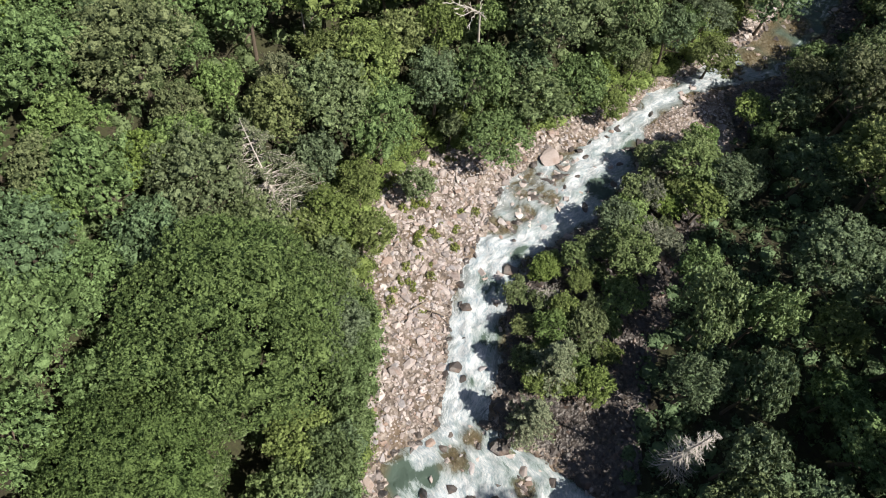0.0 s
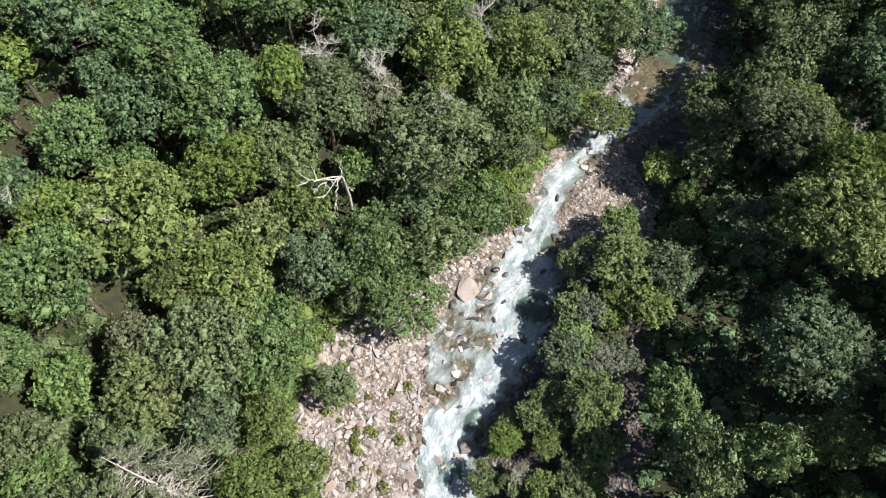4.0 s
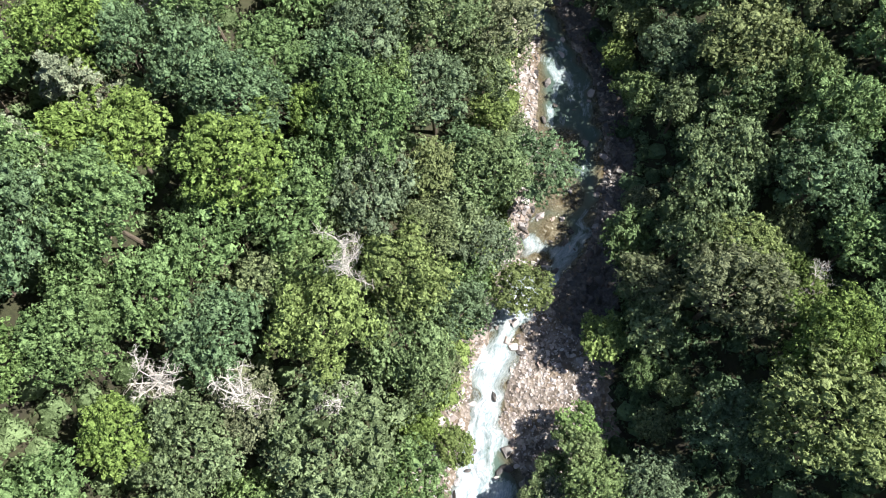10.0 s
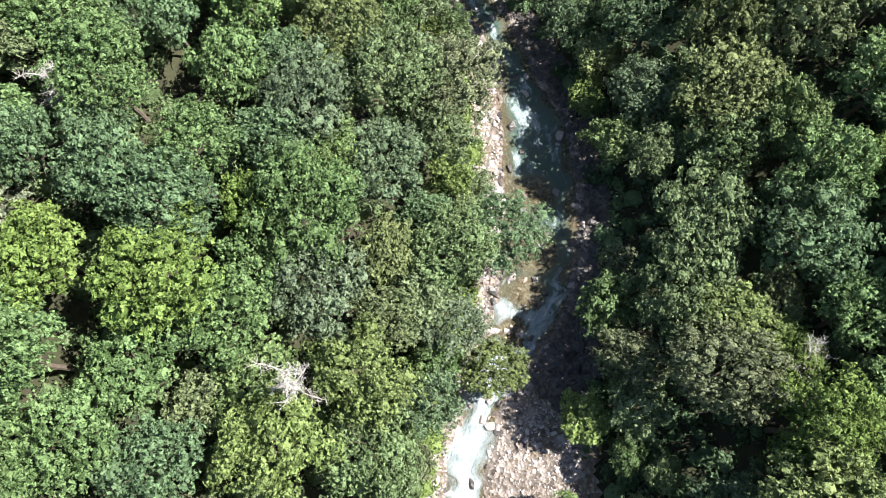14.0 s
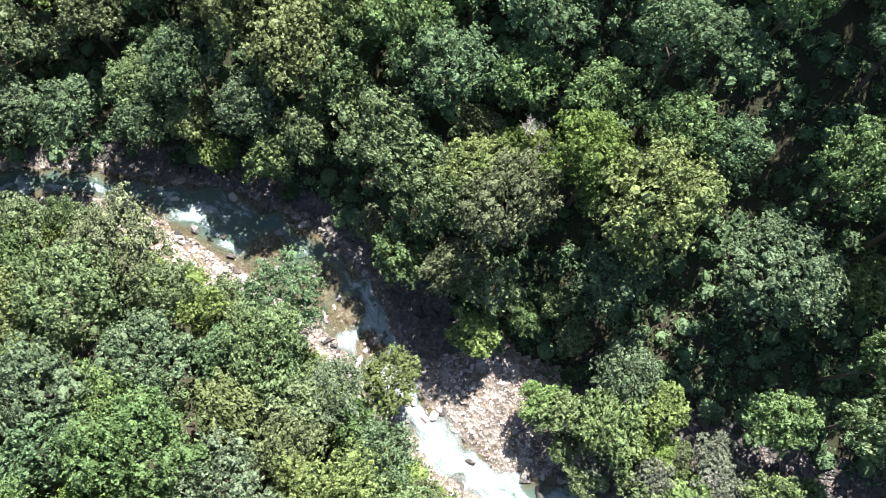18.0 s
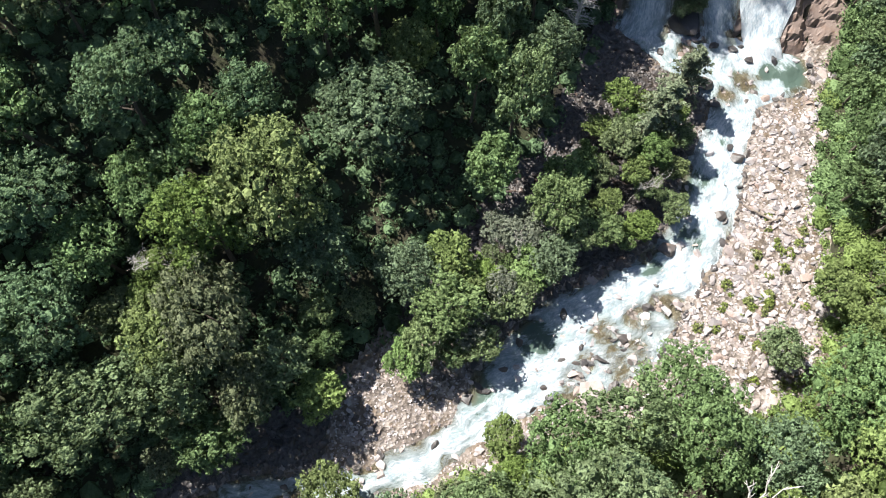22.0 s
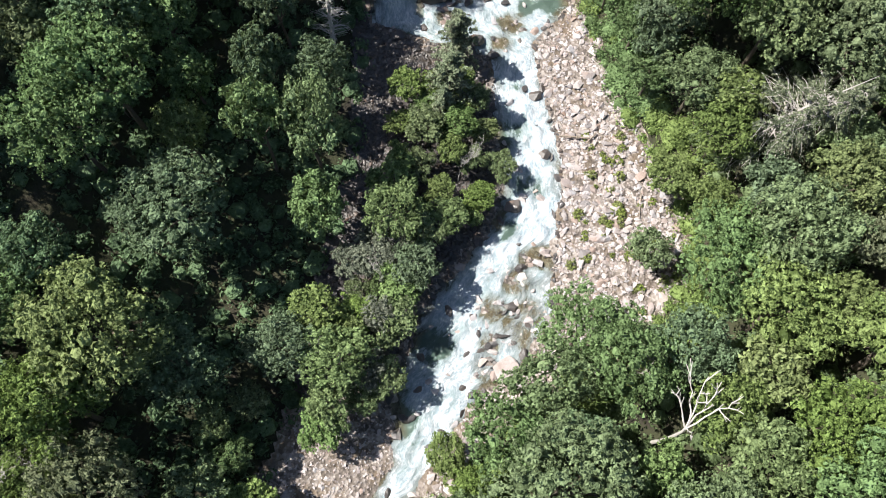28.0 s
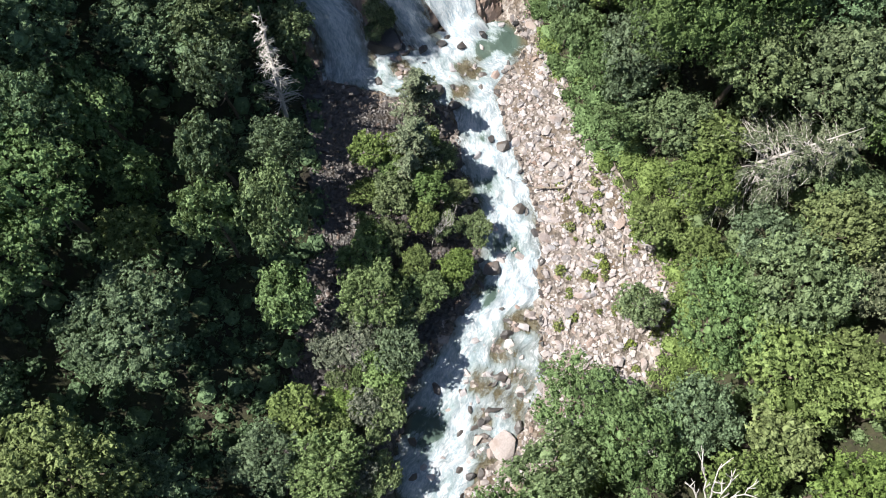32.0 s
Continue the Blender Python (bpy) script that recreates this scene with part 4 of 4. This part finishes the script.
STONES = [stone_mesh(s, ROCK, 0.32 + 0.05 * (s % 5)) for s in range(12)]
WET_STONES = [stone_mesh(40 + s, WET_ROCK) for s in range(6)]
SHAPES = [(np.array([v.co for v in me.vertices]), np.array([[*p.vertices] for p in me.polygons])) for me in STONES]


def spin(rng):
    return Euler((rng.uniform(-0.35, 0.35), rng.uniform(-0.35, 0.35), rng.uniform(0, 6.28)))


rng = random.Random(11)
g = np.random.default_rng(12)


def bar_places(n, x0, x1, y0, y1, wet, bank):
    """Places on the bars, at least so far from the water's edge and inside the banks."""
    x, y = g.uniform(x0, x1, n), g.uniform(y0, y1, n)
    a = np.maximum(side_of(W_EDGE, x, y), -side_of(E_EDGE, x, y))
    c = np.maximum(side_of(W_BANK, x, y), -side_of(E_BANK, x, y))
    keep = (a > wet) & (c < bank)
    x, y = x[keep], y[keep]
    return np.stack([x, y, bed_z(x, y)], 1), side_of(W_EDGE, x, y) > 0


def lay(parent, x, y, z, s, kinds):
    part("stone", rng.choice(kinds), parent, m=Matrix.LocRotScale((x, y, z + 0.12 * s), spin(rng), (s, s * rng.uniform(0.7, 1), s)))


places, west = bar_places(3000, -12, 14, 14, 60, 0.1, -0.3)
for x, y, z in places[west][:300].tolist():  # the stones of the open western bar that can be told apart
    lay(stone_bar, x, y, z, min(1.0, 0.24 + rng.expovariate(5.2)), STONES)
places, west = bar_places(3000, 8, 66, 14, 92, 0.1, -0.3)
for x, y, z in places[~west][:300].tolist():  # stones of the eastern bars
    # outside the open part the darker wet stones carry painted shade
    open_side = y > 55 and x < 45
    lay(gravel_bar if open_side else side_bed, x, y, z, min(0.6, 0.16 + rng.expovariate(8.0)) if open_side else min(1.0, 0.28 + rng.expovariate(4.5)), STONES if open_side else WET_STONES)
count = 0
while count < 200:  # stones that break the water
    k = rng.choices(range(len(W_EDGE) - 2), (10, 9, 3, 2, 2, 2, 3, 3, 8, 10, 8, 6, 2, 4, 6, 6, 6, 5, 4, 3, 2))[0]
    t, u = rng.random(), rng.choice((rng.random(), rng.random() ** 3, 1 - rng.random() ** 3))
    p = (Vector(W_EDGE[k]).lerp(Vector(W_EDGE[k + 1]), t)).lerp(Vector(E_EDGE[k]).lerp(Vector(E_EDGE[k + 1]), t), u)
    s = rng.uniform(0.3, 0.95)
    lay(riverbed, p.x, p.y, float(level(p.y)) - 0.1 - 0.12 * s, s, WET_STONES if rng.random() < 0.5 else STONES)
    count += 1
for k in range(20):  # rocks along the foot of the falls
    x = 2.0 + 19.0 * k / 20 + rng.uniform(-1.2, 1.2)
    y = 13.3 - 0.17 * x + rng.gauss(0, 1.3)
    lay(riverbed, x, y, float(level(y)) - 0.05, rng.uniform(0.35, 1.05), WET_STONES if rng.random() < 0.8 else STONES)
for _ in range(210):  # stones of the shallow, braided reach
    px, py, r = rng.choice(SHALLOWS + BROWN[1:4])
    s = min(1.0, 0.25 + rng.expovariate(4.0))
    x, y = px + rng.gauss(0, 0.6) * r, py + rng.gauss(0, 0.6) * r
    lay(riverbed, x, y, float(level(y)) - 0.12 - 0.1 * s, s, STONES if rng.random() < 0.65 else WET_STONES)
places, west = bar_places(52000, -13, 76, 12, 112, -0.5, 0.6)
places, west = places[:12500], west[:12500]
# cobbles under the wood: wet, and darkened in colour for shade
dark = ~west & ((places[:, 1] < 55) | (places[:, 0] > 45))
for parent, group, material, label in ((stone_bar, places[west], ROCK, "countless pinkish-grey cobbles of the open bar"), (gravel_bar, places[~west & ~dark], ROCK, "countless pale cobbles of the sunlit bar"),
                                       (side_bed, places[dark], WET_ROCK, "countless wet cobbles of the side channel, shade darkened into their colour")):
    vs, fs, base = [], [], 0
    for p in group:  # the rest of the cobbles
        sv, sf = SHAPES[g.integers(12)]
        s = min(1.0, 0.15 + g.exponential(0.15)) if parent is not gravel_bar else min(0.5, 0.12 + g.exponential(0.07))
        turn = np.array(spin(rng).to_matrix())
        vs.append((sv * s * np.array([1, g.uniform(0.65, 1), 0.9])) @ turn.T + p + np.array([0, 0, 0.08 * s]))
        fs.append(sf + base)
        base += len(sv)
    tagged(part("cobbles", mesh_of("cobbles", np.concatenate(vs).tolist(), np.concatenate(fs).tolist(), material), parent, label), kind="stuff")


def boulder(x, y, r, seed, label, material=ROCK, flat=0.42, turn=0.0):
    """A large angular rock with chipped edges."""
    rng = random.Random(seed)
    bm = bmesh.new()
    for _ in range(22):
        d = Vector((rng.gauss(0, 1), rng.gauss(0, 1), rng.gauss(0, 1))).normalized() * rng.uniform(0.72, 1.0)
        bm.verts.new((d.x, d.y, d.z))
    out = bmesh.ops.convex_hull(bm, input=bm.verts)
    bmesh.ops.delete(bm, geom=[g for g in out["geom_interior"] if isinstance(g, bmesh.types.BMVert)], context="VERTS")
    bmesh.ops.dissolve_limit(bm, angle_limit=0.35, verts=bm.verts, edges=bm.edges)
    bmesh.ops.bevel(bm, geom=bm.edges[:], offset=0.035, segments=2, affect="EDGES")
    bmesh.ops.triangulate(bm, faces=bm.faces[:])
    for v in bm.verts:
        v.co *= 1 + 0.18 * noise.noise(v.co * 2.6 + Vector((seed, 0, 0)))
        v.co.z *= flat
    me = bpy.data.meshes.new("boulder")
    bm.to_mesh(me)
    bm.free()
    me.materials.append(material)
    ob = tagged(new("boulder", me), label, "boulder", "large boulders of the stream")
    ob.matrix_basis = Matrix.LocRotScale((x, y, float(level(y)) + 0.1 * r), Euler((0, 0, turn)), (r, r * 0.8, r))
    return ob


boulder(11.4, 40.2, 1.35, 3, "dark wet boulder standing in the white rapids", WET_ROCK)
boulder(6.0, 34.9, 0.95, 5, "dark boulder at the water's edge", WET_ROCK)
boulder(4.6, 27.2, 1.0, 6, "dark boulder at the water's edge", WET_ROCK)
boulder(9.6, 22.6, 1.2, 8, "wet brown boulder beside the chute", WET_ROCK)
boulder(9.4, 17.9, 1.5, 9, "wet brown boulder below the pool", WET_ROCK)
boulder(12.6, 9.4, 3.0, 12, "dark mossy rock that splits the waterfall", WET_ROCK, 0.7)
boulder(18.0, 57.9, 2.0, 14, "broad pale slab beside a brown pool", ROCK, 0.17, 0.5)
boulder(0.4, 43.2, 1.1, 15, "pale grey boulder on the stony bar", ROCK)
boulder(2.6, 37.6, 0.9, 16, "pale grey boulder on the stony bar", ROCK)
boulder(8.0, 20.5, 1.0, 17, "wet brown boulder beside the chute", WET_ROCK)
boulder(10.6, 18.8, 1.1, 18, "wet brown boulder below the pool", WET_ROCK)
for x, y, r, seed in ((-44.5, 43.0, 3.4, 51), (-38.7, 49.1, 2.2, 52), (-18.7, 83.7, 2.4, 53)):
    slab = boulder(x, y, r, seed, "bare pale rock and earth showing on the wooded slope", ROCK, 0.35)
    slab.location.z = float(ground_z(x, y)) + 0.6
for x, y, r in ((11.9, 8.8, 1.3), (13.6, 9.4, 1.2), (12.8, 7.6, 1.4)):
    plant(x, y, r, "m" if r > 1.25 else "b", rng)
boulder(18.5, 14.5, 1.3, 19, "dark wet boulder in the shaded pool", WET_ROCK)

# ---- plants and wood on the bar ----
TUFT = crown_mesh("foliage", 0.62, 0.8, 13, 520, 0.085, LEAF["w"], 5)
stems = Tubes()
for k in range(7):
    stems.limb(wander(random.Random(k), (0, 0, -0.1), (math.cos(k * 0.9), math.sin(k * 0.9), 1.6), 0.75, 3, 0.2), 0.02, 0.008, 4)
STEMS = stems.mesh("stem", BARK)
count = 0
while count < 62:
    x, y = rng.gauss(1.2, 4.2), rng.gauss(46, 7.5)
    if float(side_of(W_EDGE, x, y)) < 1.2 or float(side_of(W_BANK, x, y)) > 0 or y < 31 or y > 60:
        continue
    s = rng.uniform(0.55, 1.25)
    stand("bush", "small yellow-green willow shrub growing between stones", "shrub", x, y, Matrix.LocRotScale((x, y, float(bed_z(x, y))), Euler((0, 0, rng.uniform(0, 6.28))), (s, s, s)), [("foliage", TUFT, ""), ("stem", STEMS, "")], "shrubs on the stony bar")
    count += 1
for x, y, way, length, r in ((0.4, 34.6, (1, -0.25, 0.05), 3.6, 0.13), (-0.6, 34.2, (0.8, 0.5, 0.03), 2.4, 0.10), (-3.0, 43.0, (0.45, 1.0, 0.02), 3.0, 0.07), (14.6, 31.6, (1, 0.4, 0.05), 2.6, 0.1)):
    t = Tubes()
    t.limb(wander(random.Random(int(x * 10)), (0, 0, 0), way, length, 6, 0.08), r, r * 0.5, 7)
    t.limb(wander(random.Random(int(y * 10)), Vector(way) * length * 0.4, (way[1], -way[0], 0.4), length * 0.3, 3, 0.1), r * 0.5, r * 0.2, 5)
    ob = tagged(new("driftwood_log", t.mesh("driftwood_log", DRIFT)), "weathered grey driftwood log lying on the stones", "log", "driftwood")
    ob.location = (x, y, float(bed_z(x, y)) + 0.35)
